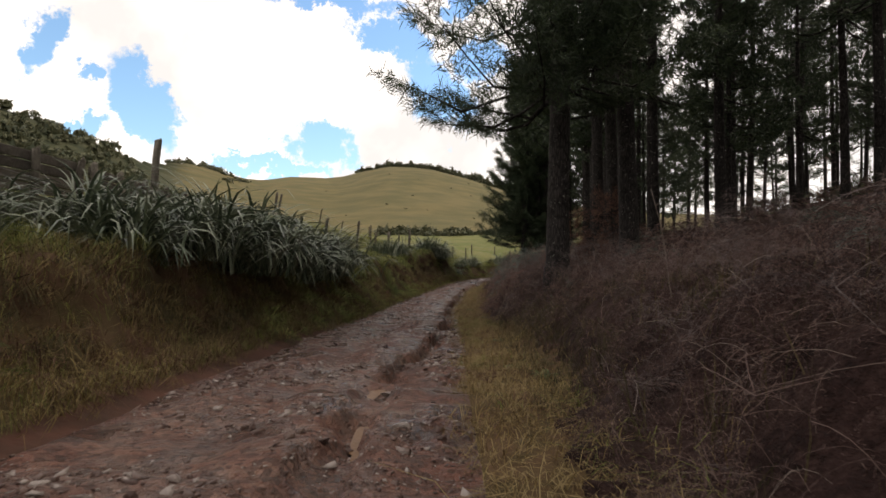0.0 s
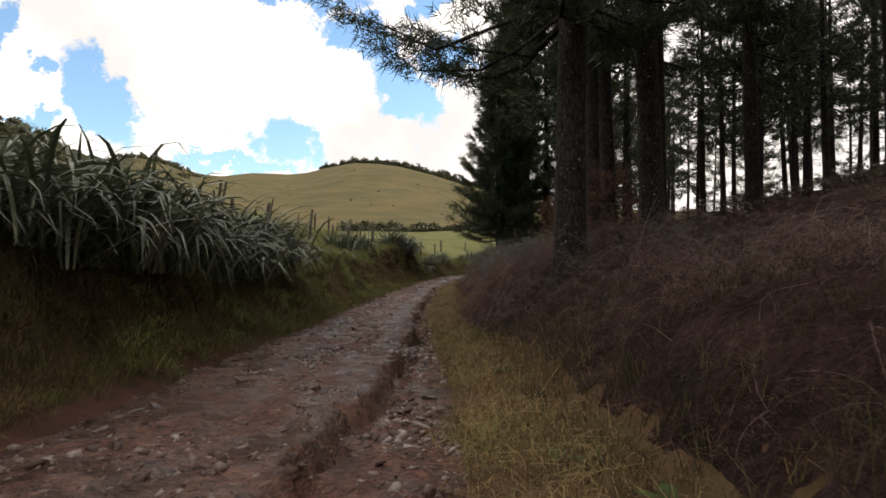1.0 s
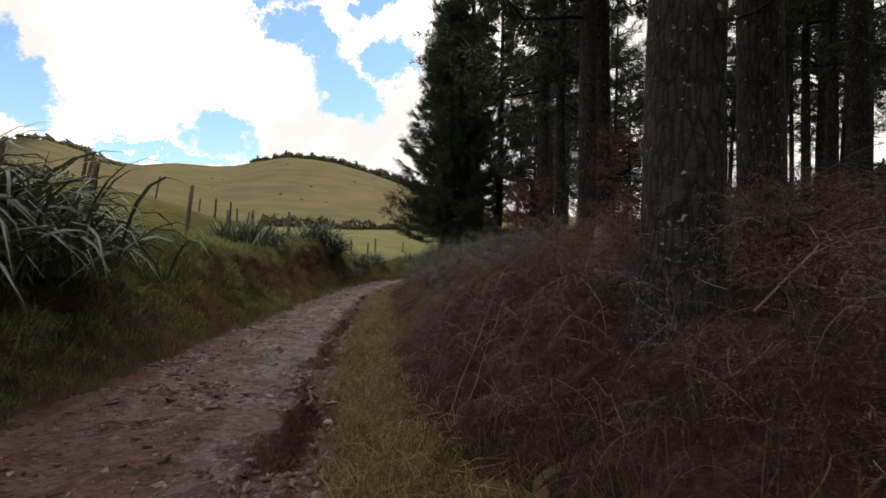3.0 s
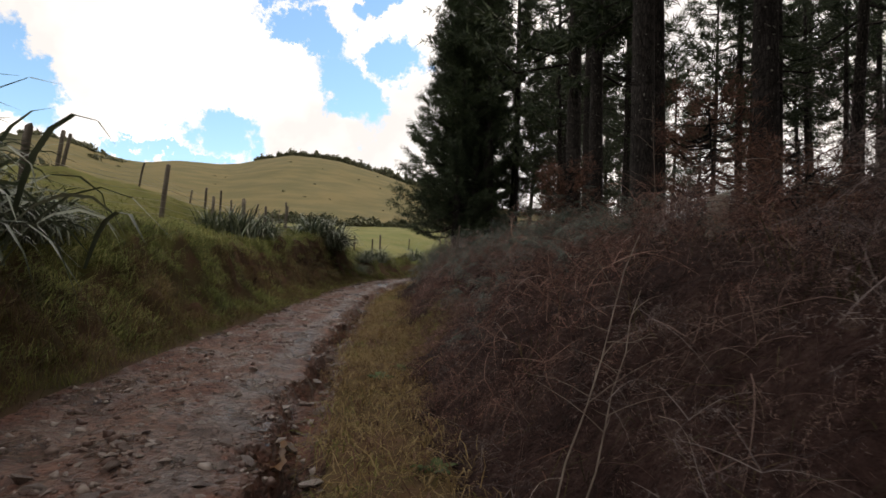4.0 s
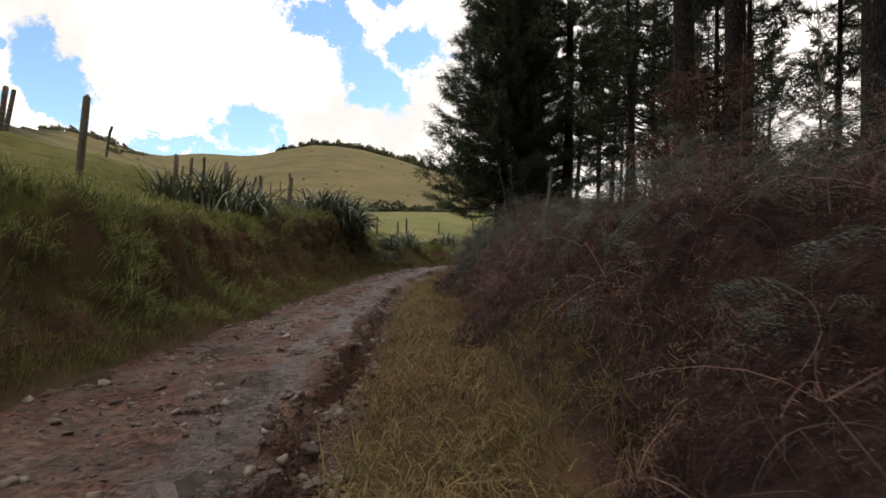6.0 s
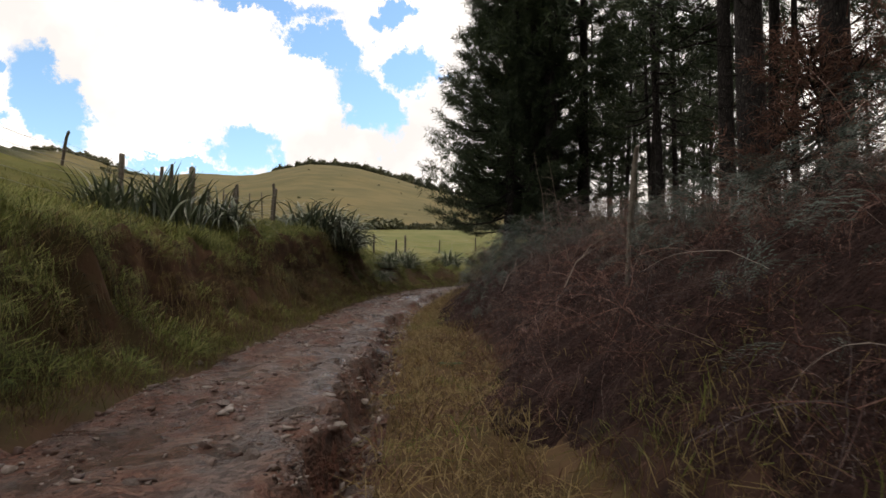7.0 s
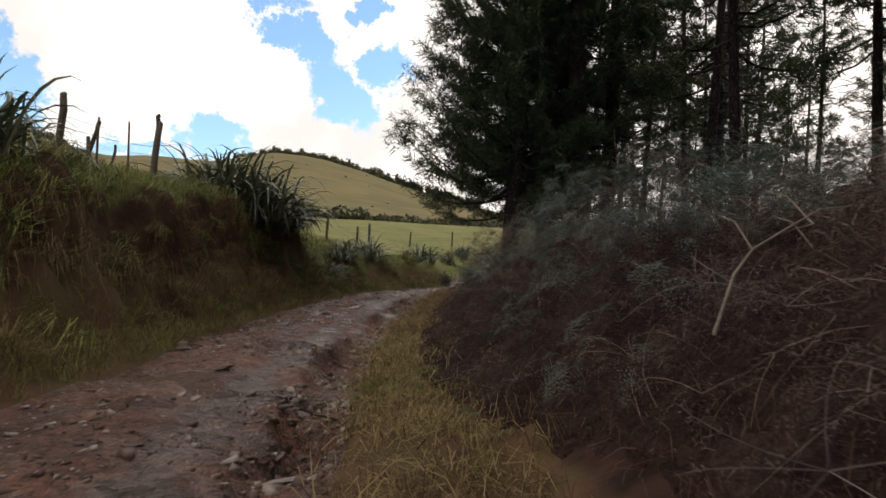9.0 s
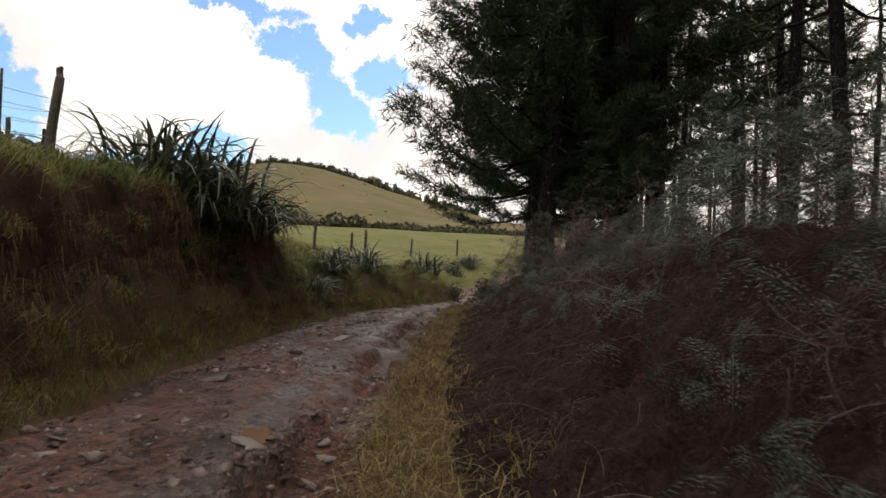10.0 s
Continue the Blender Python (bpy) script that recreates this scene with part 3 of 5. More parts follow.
def pine(meshes, label, group, m):
    t = thing("pine_tree", label, "tree", group, m)
    for nm, me in zip(("trunk", "branchwork", "crown"), meshes):
        child(nm, me, t, "", "" if nm == "trunk" else "stuff")
    return t


LBL_EDGE = "tall dark pine with dense low branches at forest edge"
LBL_IN = "slender dark pine with bare trunk inside plantation"
edge_kinds = [pine_meshes(11, 21, 0.62, 2.6, 104, 62, 3.6, 0.0, math.pi, 10, (15, 0.2, 0.025), 1.2), pine_meshes(12, 19, 0.5, 2.4, 100, 62, 3.4, 0.01, math.pi * 0.9, 10, (15, 0.2, 0.025), 1.2), pine_meshes(13, 22, 0.66, 3.2, 100, 62, 3.3, -0.01, math.pi * 1.1, 10, (15, 0.2, 0.025), 1.2)]
row_kinds = [pine_meshes(21, 22, 0.64, 6.6, 44, 24, 3.6, -0.012, math.pi, 14, (9, 0.32, 0.06), 1.2), pine_meshes(22, 23, 0.62, 7.2, 42, 24, 3.4, 0.005, math.pi, 14, (9, 0.32, 0.06), 1.2), pine_meshes(23, 21, 0.56, 6.4, 42, 24, 3.2, -0.01, None, 16, (9, 0.32, 0.06), 1.2)]
lean_kind = [pine_meshes(24, 22, 0.66, 5.6, 84, 80, 4.4, -0.004, math.pi, 6, (12, 0.2, 0.019), 1.35, 1.7)]
in_kinds = [pine_meshes(31, 18, 0.34, 5.0, 40, 19, 2.6, 0.015, None, 16, (10, 0.3, 0.036), 1.15), pine_meshes(32, 20, 0.40, 7.5, 38, 19, 2.7, -0.02, None, 18, (10, 0.3, 0.036), 1.15), pine_meshes(33, 17, 0.30, 4.0, 40, 19, 2.5, 0.03, None, 16, (10, 0.3, 0.036), 1.15), pine_meshes(34, 19, 0.36, 6.5, 38, 19, 2.7, -0.03, None, 18, (10, 0.3, 0.036), 1.15)]


def stand(meshes, label, group, x, y, s=1.0, yaw=0.0):
    return pine(meshes, label, group, Matrix.LocRotScale((x, y, hgt(x, y) - 0.05), Euler((0, 0, yaw)), (s, s, s)))


prng = random.Random(5)
for k, (x, y, s) in enumerate([(7.7, 51.6, 0.9), (6.95, 49.4, 0.95), (8.2, 50.2, 0.85), (10.4, 55.5, 0.95), (8.3, 54.4, 0.9), (11.2, 51.8, 0.95)]):
    stand(edge_kinds[k % 3], LBL_EDGE, "pines of forest edge", x, y, s, prng.uniform(-0.5, 0.5))
stand(lean_kind[0], "big pine reaching long boughs over the track", "pines along the track", 3.37, 16.1)
for k, (x, y, s) in enumerate([(6.0, 18.9, 1.0), (9.0, 35.7, 1.0), (8.9, 33.2, 0.9), (8.6, 29.4, 1.05), (7.5, 27.7, 0.95), (9.8, 26.2, 1.05), (8.95, 49.5, 1.05), (11.6, 40.5, 0.8), (10.6, 21.6, 0.8)]):
    stand(row_kinds[k % 3], "big pine with rough lichen-spotted bark above bracken", "pines along the track", x, y, s, prng.uniform(-0.4, 0.4))
for i in range(8):
    for j in range(23):
        x, y = 13.0 + i * 3.5 + prng.uniform(-1.3, 1.3), 2.0 + j * 3.6 + prng.uniform(-1.4, 1.4)
        az = math.degrees(math.atan2(x - 0.95, y - 26))
        if prng.random() < (0.44 if y < 44 else 0.5) or (19 < az < 23.5 and 33 < y < 62) or (y > 54 and x < 1.8 + (y - 35.9) * 0.5):
            continue
        stand(in_kinds[prng.randrange(4)], LBL_IN, "plantation pines", x, y, prng.uniform(0.85, 1.15), prng.uniform(0, 6.28))
for j, (x, y) in enumerate([(12.6, 46.5), (14.2, 42.0)]):
    stand(in_kinds[j % 4], LBL_IN, "plantation pines", x, y, 1.05, prng.uniform(0, 6.28))
# Unseen pines behind the start, added to close off light from the back.
for j in range(9):
    stand(row_kinds[j % 3], "big pine with rough lichen-spotted bark above bracken", "pines along the track", 5.5 + prng.uniform(-1, 2.5), -26 + j * 3.4, 0.95, prng.uniform(0, 6))

# Unseen pines added out of view to shade the first stretch of bracken.
for j, (x, y) in enumerate([(7.5, -1.0), (9.5, 2.5), (12.0, 1.0), (10.5, 6.0), (13.0, 5.0), (14.0, 9.0), (11.8, 8.4)]):
    stand(row_kinds[j % 3], "big pine with rough lichen-spotted bark above bracken", "pines along the track", x, y, 0.9, prng.uniform(0, 6))


# ---- bracken, ferns and grass ----
def frond(seed, pairs=16, droop=0.75):
    """A bracken frond one metre long, along +y, arching over."""
    rng = np.random.RandomState(seed)
    s = np.linspace(0, 1, 7)
    bend = rng.normal(0, 0.08)
    axis = lambda q: np.array([bend * q * q, q * (1 - 0.18 * q), 0.5 * q - droop * q * q])
    v, f = [], []
    for q in s:
        c, w = axis(q), 0.007 * (1 - 0.7 * q)
        v += [c + (-w, 0, 0), c + (w, 0, 0)]
    for i in range(6):
        f += [(2 * i, 2 * i + 1, 2 * i + 3), (2 * i, 2 * i + 3, 2 * i + 2)]
    for k in range(pairs):
        q = 0.16 + 0.82 * k / pairs
        ln = (0.34 * (1 - q) ** 0.75 + 0.03) * rng.uniform(0.75, 1.15)
        for sgn in (-1, 1):
            if rng.rand() < 0.08:
                continue
            c = axis(q)
            d = np.array([sgn * 0.85, 0.42 + rng.normal(0, 0.12), -0.25 + rng.normal(0, 0.22)])
            d /= np.linalg.norm(d)
            n = np.array([0.0, 1, 0]) * (0.005 + 0.02 * ln)
            tip = c + d * ln + np.array([0, 0, -0.25 * ln])
            m = c + d * ln * 0.45
            o = len(v)
            v += [c + n * 0.6, m - n + np.array([0, 0, -0.012]), tip]
            f += [(o, o + 1, o + 2)]
    return np.array(v), np.array(f)


def curled_frond(seed):
    """A dead frond one metre long along +y: a bent stem with shrivelled side branches that hang in fine curls."""
    rng = np.random.RandomState(seed + 900)
    bend, drop = rng.normal(0, 0.15), rng.uniform(0.35, 0.75)
    axis = lambda q: np.array([bend * q * q, q * (1 - 0.2 * q), 0.32 * q - drop * q * q])
    v, f = [], []
    for q in np.linspace(0, 1, 6):
        c, w = axis(q), 0.005 * (1 - 0.6 * q)
        v += [c + (-w, 0, 0), c + (w, 0, 0)]
    for i in range(5):
        f += [(2 * i, 2 * i + 1, 2 * i + 3), (2 * i, 2 * i + 3, 2 * i + 2)]
    for k in range(11):
        q = 0.14 + 0.84 * k / 11
        for sgn in (-1, 1):
            if rng.rand() < 0.12:
                continue
            ln = (0.24 * (1 - q) ** 0.7 + 0.04) * rng.uniform(0.6, 1.2)
            d = np.array([sgn * rng.uniform(0.4, 0.9), rng.uniform(0.0, 0.7), rng.uniform(-0.7, 0.1)])
            c, curl, n = axis(q), rng.uniform(0.3, 1.0), max(4, int(ln * 32))
            for j in range(n):
                p = (j + 0.5) / n
                b0 = c + d * ln * p + np.array([0, 0, -curl * ln * p * p])
                tip = b0 + rng.normal(0, 0.6, 3) * 0.05 * (1.25 - p) + d * 0.025 + np.array([0, 0, -0.012])
                w = rng.normal(0, 1, 3)
                w *= 0.0042 / (np.linalg.norm(w) + 1e-6)
                o = len(v)
                v += [b0 - w, b0 + w, tip]
                f += [(o, o + 1, o + 2)]
    return np.array(v), np.array(f)


def plume(seed, fronds=7):
    """A mop of dead fronds that arch out and down from one crown."""
    rng = np.random.RandomState(seed + 40)
    arms = []
    for k in range(fronds):
        v, f = curled_frond(seed * 10 + k)
        a = (k + rng.uniform(-0.35, 0.35)) * 2 * math.pi / fronds
        rot = turns(np.array([a]), np.array([rng.uniform(-0.15, 0.75)]), np.array([rng.normal(0, 0.4)]))[0]
        arms.append((v * rng.uniform(0.65, 1.1) @ rot.T, f))
    return join(arms)


def lacy_frond(seed):
    """A frond with leaflets on each side branch, for the nearest cover."""
    rng = np.random.RandomState(seed)
    axis = lambda q: np.array([0.06 * math.sin(seed) * q, q * (1 - 0.2 * q), 0.5 * q - 0.7 * q * q])
    v, f = [], []
    for q in np.linspace(0, 1, 6):
        c, w = axis(q), 0.006 * (1 - 0.7 * q)
        v += [c + (-w, 0, 0), c + (w, 0, 0)]
    for i in range(5):
        f += [(2 * i, 2 * i + 1, 2 * i + 3), (2 * i, 2 * i + 3, 2 * i + 2)]
    for k in range(11):
        q = 0.2 + 0.78 * k / 11
        ln = 0.36 * (1 - q) ** 0.8 + 0.04
        for sgn in (-1, 1):
            c = axis(q)
            d = np.array([sgn * 0.88, 0.4 + rng.normal(0, 0.1), -0.22 + rng.normal(0, 0.15)])
            d /= np.linalg.norm(d)
            side = np.array([-d[1] * sgn, abs(d[0]), 0.1])
            for j in range(max(2, int(ln * 15))):
                p = (j + 0.6) / max(2, int(ln * 15))
                for e in (-1, 1):
                    b0 = c + d * ln * p + np.array([0, 0, -0.2 * ln * p * p])
                    l2 = 0.062 * (1.1 - p)
                    o = len(v)
                    v += [b0 - d * 0.012, b0 + d * 0.012, b0 + side * e * l2 + d * 0.014]
                    f += [(o, o + 1, o + 2)]
    return np.array(v), np.array(f)


def blades(seed, n=9, tall=0.4, lean=0.6, width=0.011, spread=0.07):
    """A tuft of grass blades about one tuft base."""
    rng = np.random.RandomState(seed)
    v, f = [], []
    for k in range(n):
        a, ln = rng.uniform(0, 6.283), tall * rng.uniform(0.5, 1.2)
        d = np.array([math.cos(a), math.sin(a), 0])
        p = np.array([rng.normal(0, spread), rng.normal(0, spread), 0])
        le = lean * rng.uniform(0.4, 1.4)
        w = np.array([-d[1], d[0], 0]) * width * rng.uniform(0.7, 1.3) / 2
        mid = p + d * ln * 0.35 * le + np.array([0, 0, ln * 0.62])
        tip = p + d * ln * (0.55 + 0.4 * le) * le + np.array([0, 0, ln * (1.0 - 0.45 * le)])
        o = len(v)
        v += [p - w, p + w, mid - w * 0.8, mid + w * 0.8, tip]
        f += [(o, o + 1, o + 3), (o, o + 3, o + 2), (o + 2, o + 3, o + 4)]
    return np.array(v), np.array(f)


def stalk(seed, ln=1.0, hang=0.0):
    """A thin bare bent stem along +y, as a narrow three-edged ribbon."""
    rng = np.random.RandomState(seed)
    s = np.linspace(0, 1, 8)
    p = np.stack([0.3 * rng.normal() * s ** 2, s * ln * 0.8, 0.75 * s - (0.5 + 0.5 * rng.rand() + hang) * s * s], -1)
    p[1:-1] += rng.normal(0, 0.005, (6, 3))
    w = np.linspace(0.0036, 0.0012, 8)[:, None]
    v = np.concatenate([p - w * (1, 0, 0), p + w * (0, 0, 1)])
    f = [t for i in range(7) for t in ((i, i + 1, i + 9), (i, i + 9, i + 8))]
    return v, np.array(f)


def stuff(name, arrays, mat, label, category, smooth=False):
    return tagged(new(name, mesh_np(name, *arrays, mat, smooth)), label, category, kind="stuff")


def strew(n, y0, y1, d0, d1, side, seed, power=1.0, keep=None):
    """Random places along the track: d metres out from its right (1) or left (-1) edge."""
    rng = np.random.RandomState(seed)
    y = rng.uniform(y0, y1, n)
    d = d0 + (d1 - d0) * rng.rand(n) ** power
    x = RIGHT(y) + d if side > 0 else LEFT(y) - d
    if keep is not None:
        k = rng.rand(n) < keep(x, y, d)
        x, y, d = x[k], y[k], d[k]
    return x, y, d, height(x, y), rng


def mound(x, y, d):
    """How deep the bracken thatch lies: heaps and hollows."""
    deep = np.interp(y, [-10, 2, 8, 10.5, 15, 18, 22, 28, 32, 36, 44, 50, 56, 62], [0.8, 0.8, 0.75, 0.45, 0.45, 0.75, 0.85, 0.75, 0.85, 1.05, 1.15, 1.1, 0.8, 0.4])
    heap = 0.26 + 1.0 * np.abs(fbm(x, y, 2.3, 2, 21)) + 1.9 * np.abs(fbm(x, y, 0.95, 2, 22)) + 0.7 * fbm(x, y, 0.4, 2, 23)
    start = np.interp(y, [0, 5, 7, 15, 17.5, 23, 24.5, 27.5, 29, 30.5, 31.5, 34.5, 36.5, 38, 60], [0.4, 0.45, 1.1, 1.2, 0.65, 0.65, 1.4, 1.4, 0.7, 0.7, 1.35, 1.35, 0.75, 0.45, 0.5])
    return np.clip(deep * heap * step(0.0, 1.1, d - start), 0.0, 1.5)


FRONDS = [frond(s, 18, dr) for s, dr in ((1, 0.7), (2, 0.9), (3, 1.1), (4, 0.6), (5, 1.3))]
CURLED = [curled_frond(s) for s in range(7)]
PLUMES = [plume(s) for s in range(5)]
LACY = [lacy_frond(s) for s in (1, 2, 3)]


def cover(name, temps, mat, label, category, n, y0, y1, d0, d1, seed, power=1.3, size=(0.45, 0.85), keep=None, pitch=(-0.5, 0.6), top=False, stray=0.9, lift=0.0):
    """Fronds or stems on the heaps, combed down the slope of each heap."""
    x, y, d, z, rng = strew(n, y0, y1, d0, d1, 1, seed, power, keep)
    h = mound(x, y, d)
    e = 0.18
    surface = lambda a, b: height(a, b) + mound(a, b, a - RIGHT(b))
    gx, gy = (surface(x + e, y) - surface(x - e, y)) / (2 * e), (surface(x, y + e) - surface(x, y - e)) / (2 * e)
    slope = np.arctan(np.hypot(gx, gy))
    yaw = np.arctan2(gx, -gy) + rng.normal(0, stray, len(x))
    q = rng.uniform(0.9, 1.08, len(x)) if top else 1.04 - 0.75 * rng.rand(len(x)) ** 2.2
    sc = rng.uniform(*size, len(x)) * np.clip(0.6 + 0.3 * (d - 0.6), 0.5, 1.0)
    rot = turns(yaw, rng.uniform(*pitch, len(x)) - 0.6 * slope, rng.normal(0, 0.5, len(x)))
    stuff(name, scatter(temps, np.stack([x, y, z + h * q + lift], -1), rot, sc, seed), mat, label, category)


near_trunk = lambda x, y: np.where((np.hypot(x - 3.37, y - 16.1) < 0.5) | (np.hypot(x - 6, y - 18.9) < 0.5), 0.0, 1.0)
edge_of = lambda y, d: step(0.0, 0.25, d - np.interp(y, [0, 5, 7, 15, 17.5, 23, 24.5, 27.5, 29, 30.5, 31.5, 34.5, 36.5, 38, 60], [0.5, 0.55, 1.2, 1.3, 0.75, 0.75, 1.6, 1.6, 0.8, 0.8, 1.5, 1.5, 0.9, 0.6, 0.65]))
thin_trunk = lambda x, y, d: near_trunk(x, y) * edge_of(y, d) * (1 - 0.5 * step(5, 7.5, y) * (1 - step(14.5, 17, y)) * (1 - step(1.9, 2.5, d)))
fern_spots = lambda x, y, d: near_trunk(x, y) * step(0.0, 0.10, fbm(x, y, 2.6, 2, 31) + np.interp(y, [0, 5, 8, 17, 19, 22, 25, 30, 34, 37, 40, 47, 50], [0.05, -0.02, -0.3, -0.3, -0.03, -0.08, -0.03, -0.04, 0.05, 0.14, 0.26, 0.26, 0.08]) + np.interp(d, [1.0, 1.7, 2.6], [-0.25, -0.08, 0.02]))
red_reach = lambda y: step(17, 19.5, y) * (1 - step(30, 34, y))
dead_spots = lambda x, y, d: thin_trunk(x, y, d) * (1 - 0.6 * fern_spots(x, y, d))
grey_spots = lambda x, y, d: dead_spots(x, y, d) * step(-0.06, 0.08, fbm(x, y, 1.9, 2, 33) + np.interp(y, [0, 4, 8, 15, 18, 22, 27, 31, 38, 50], [0.02, 0.02, -0.1, -0.1, 0.02, -0.04, -0.06, 0.02, -0.02, 0.04]))
STEMS = [stalk(s, 1.0, 0.25 * (s % 4)) for s in range(10)]


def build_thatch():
    """Packed body of the bracken heaps; its dark colour carries shade between loose fronds."""
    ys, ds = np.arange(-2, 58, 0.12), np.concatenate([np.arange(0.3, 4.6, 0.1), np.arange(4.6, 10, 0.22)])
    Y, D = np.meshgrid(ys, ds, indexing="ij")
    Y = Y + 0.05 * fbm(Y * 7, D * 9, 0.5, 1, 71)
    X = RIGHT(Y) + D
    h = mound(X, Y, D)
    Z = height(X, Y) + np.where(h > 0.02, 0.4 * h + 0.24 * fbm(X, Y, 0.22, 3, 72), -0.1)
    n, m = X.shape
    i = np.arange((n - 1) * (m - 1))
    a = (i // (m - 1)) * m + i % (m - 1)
    stuff("bracken", (np.stack([X, Y, Z], -1).reshape(-1, 3), np.stack([a, a + 1, a + m + 1, a + m], -1)), M_THATCH, "packed brown body of the dead bracken heaps, darkened for shade", "bracken", True)


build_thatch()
cover("bracken", PLUMES, M_BRACKEN, "thick heaps of dead red-brown bracken on the bank", "bracken", 1500, 1, 50, 0.6, 4.6, 51, 1.15, (0.4, 0.75), lambda x, y, d: dead_spots(x, y, d) * (1 - 0.85 * red_reach(y)), (-0.2, 0.2), lift=0.12)
cover("bracken", PLUMES, M_REDBRACKEN, "heaps of lighter red-brown dead bracken on the bank", "bracken", 560, 17, 34, 0.6, 4.6, 59, 1.15, (0.4, 0.75), lambda x, y, d: dead_spots(x, y, d) * red_reach(y), (-0.2, 0.2), lift=0.12)
cover("bracken", CURLED, M_BRACKEN, "loose dead bracken fronds beside the track", "bracken", 1800, 1, 40, 0.5, 3.0, 58, 1.2, (0.3, 0.6), thin_trunk, (-0.5, 0.5), stray=1.3)
cover("bracken", FRONDS, M_BRACKEN, "thatch of dead brown bracken farther up the bank", "bracken", 3600, -3, 60, 3.6, 8.5, 50, 1.3, (0.3, 0.6), thin_trunk, (-0.5, 0.4))
cover("bracken", PLUMES, M_GREYBRACKEN, "weathered grey-mauve dead bracken over the heaps", "bracken", 850, 1, 50, 0.9, 5.5, 52, 1.1, (0.4, 0.7), grey_spots, (-0.2, 0.2), True, 1.3, 0.12)
cover("fern", LACY, M_FERN, "grey-green bracken fronds over the dead thatch", "fern", 6500, 1, 52, 1.2, 5.5, 53, 1.0, (0.22, 0.46), fern_spots, (-0.2, 0.7), True, 1.5, 0.25)
cover("fern", LACY, M_FERN, "soft mound of grey-green bracken fronds on the crest", "fern", 1900, 36, 50, 1.9, 5.2, 88, 1.0, (0.3, 0.55), lambda x, y, d: step(-0.16, 0.02, fbm(x, y, 2.2, 2, 58)), (-0.3, 0.45), True, 1.4, 0.16)
cover("fern", FRONDS[:2], M_FERN, "grey-green bracken fronds farther up the bank", "fern", 1800, 2, 54, 3.5, 9.0, 56, 1.0, (0.35, 0.65), fern_spots, (-0.3, 0.3), True)
cover("dead_stems", STEMS, M_BRACKEN, "tangle of brown bare bracken stems", "stems", 4200, 0, 55, 0.8, 5.0, 54, 1.3, (0.3, 0.75), thin_trunk, (-0.3, 1.0), stray=1.2)
cover("dead_stems", STEMS, M_PALE, "pale grey-brown bare bracken stems", "stems", 1300, 0, 50, 1.0, 4.5, 57, 1.2, (0.3, 0.85), thin_trunk, (-0.2, 1.1), True, 1.6)
cover("bracken", PLUMES, M_GREYBRACKEN, "tall brown dead bracken round the foot of the big pine", "bracken", 46, 13.4, 17.6, 1.9, 4.2, 60, 1.0, (0.5, 0.85), None, (-0.1, 0.3), True, 1.5, 0.5)
cover("bracken", FRONDS[:3], M_BRACKEN, "tall dead bracken under the pines", "bracken", 2600, -2, 60, 6.0, 22.0, 55, 1.2, (0.45, 0.85), None, (0.0, 1.0), True, 2.0)


def meadow(name, temps, mat, label, n, y0, y1, d0, d1, side, seed, power=1.0, size=(0.7, 1.3), keep=None, tilt=0.25, lift=0.0):
    x, y, d, z, rng = strew(n, y0, y1, d0, d1, side, seed, power, keep)
    rot = turns(rng.uniform(0, 6.283, len(x)), rng.normal(0, tilt, len(x)), rng.normal(0, tilt, len(x)))
    stuff(name, scatter(temps, np.stack([x, y, z - 0.02 + lift], -1), rot, rng.uniform(*size, len(x)), seed), mat, label, "grass")


FLAT = [blades(s, 11, 0.13, 1.9, 0.007, 0.12) for s in range(6)]
LONG = [blades(s, 11, 0.36, 1.0, 0.0065, 0.09) for s in range(5)]
TALL = [blades(s, 9, 0.62, 0.6, 0.006, 0.07) for s in range(4)]
SHAG = [blades(s, 12, 0.34, 1.4, 0.007, 0.12) for s in range(5)]
meadow("grass", FLAT, M_MAT, "flattened straw-yellow grass strip beside the rut", 6400, 0, 56, 0.0, 1.15, 1, 61, keep=lambda x, y, d: (1 - 0.6 * step(35, 38, y) * step(0.5, 0.75, d)) * 0.4 + 0.6 * (1 - 0.6 * step(35, 38, y) * step(0.5, 0.75, d)) * step(-0.12, 0.04, fbm(x, y, 0.7, 3, 47)))
meadow("grass", FLAT, M_GRASS, "short green grass in the strip beside the rut", 2300, 0, 60, 0.0, 1.3, 1, 62, keep=lambda x, y, d: step(-0.06, 0.08, fbm(x, y, 1.8, 3, 41)))
meadow("grass", FLAT, M_RUST, "matted rust-brown grass in the strip beside the rut", 1900, 0, 58, 0.0, 1.6, 1, 85, keep=lambda x, y, d: step(-0.02, 0.1, fbm(x, y, 1.1, 3, 56)))
meadow("grass", LONG, M_STRAW, "long dry grass at the foot of the bracken", 650, 1, 58, 0.85, 1.7, 1, 63, 1.3, keep=lambda x, y, d: step(-0.12, 0.1, fbm(x, y, 2.2, 2, 42) + np.interp(y, [5, 9, 17, 20], [0, 0.0, 0.0, 0])), size=(0.5, 0.95))
meadow("grass", TALL, M_SHADE_GRASS, "tall brown seeding grass among the bracken, darkened for shade", 220, 1, 20, 1.1, 3.5, 1, 64)
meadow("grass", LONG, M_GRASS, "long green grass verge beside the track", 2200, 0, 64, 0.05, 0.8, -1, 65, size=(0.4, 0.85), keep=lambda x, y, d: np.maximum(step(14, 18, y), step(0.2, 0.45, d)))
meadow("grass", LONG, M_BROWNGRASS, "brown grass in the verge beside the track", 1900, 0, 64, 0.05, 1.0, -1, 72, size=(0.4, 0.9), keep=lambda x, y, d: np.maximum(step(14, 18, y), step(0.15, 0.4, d)))
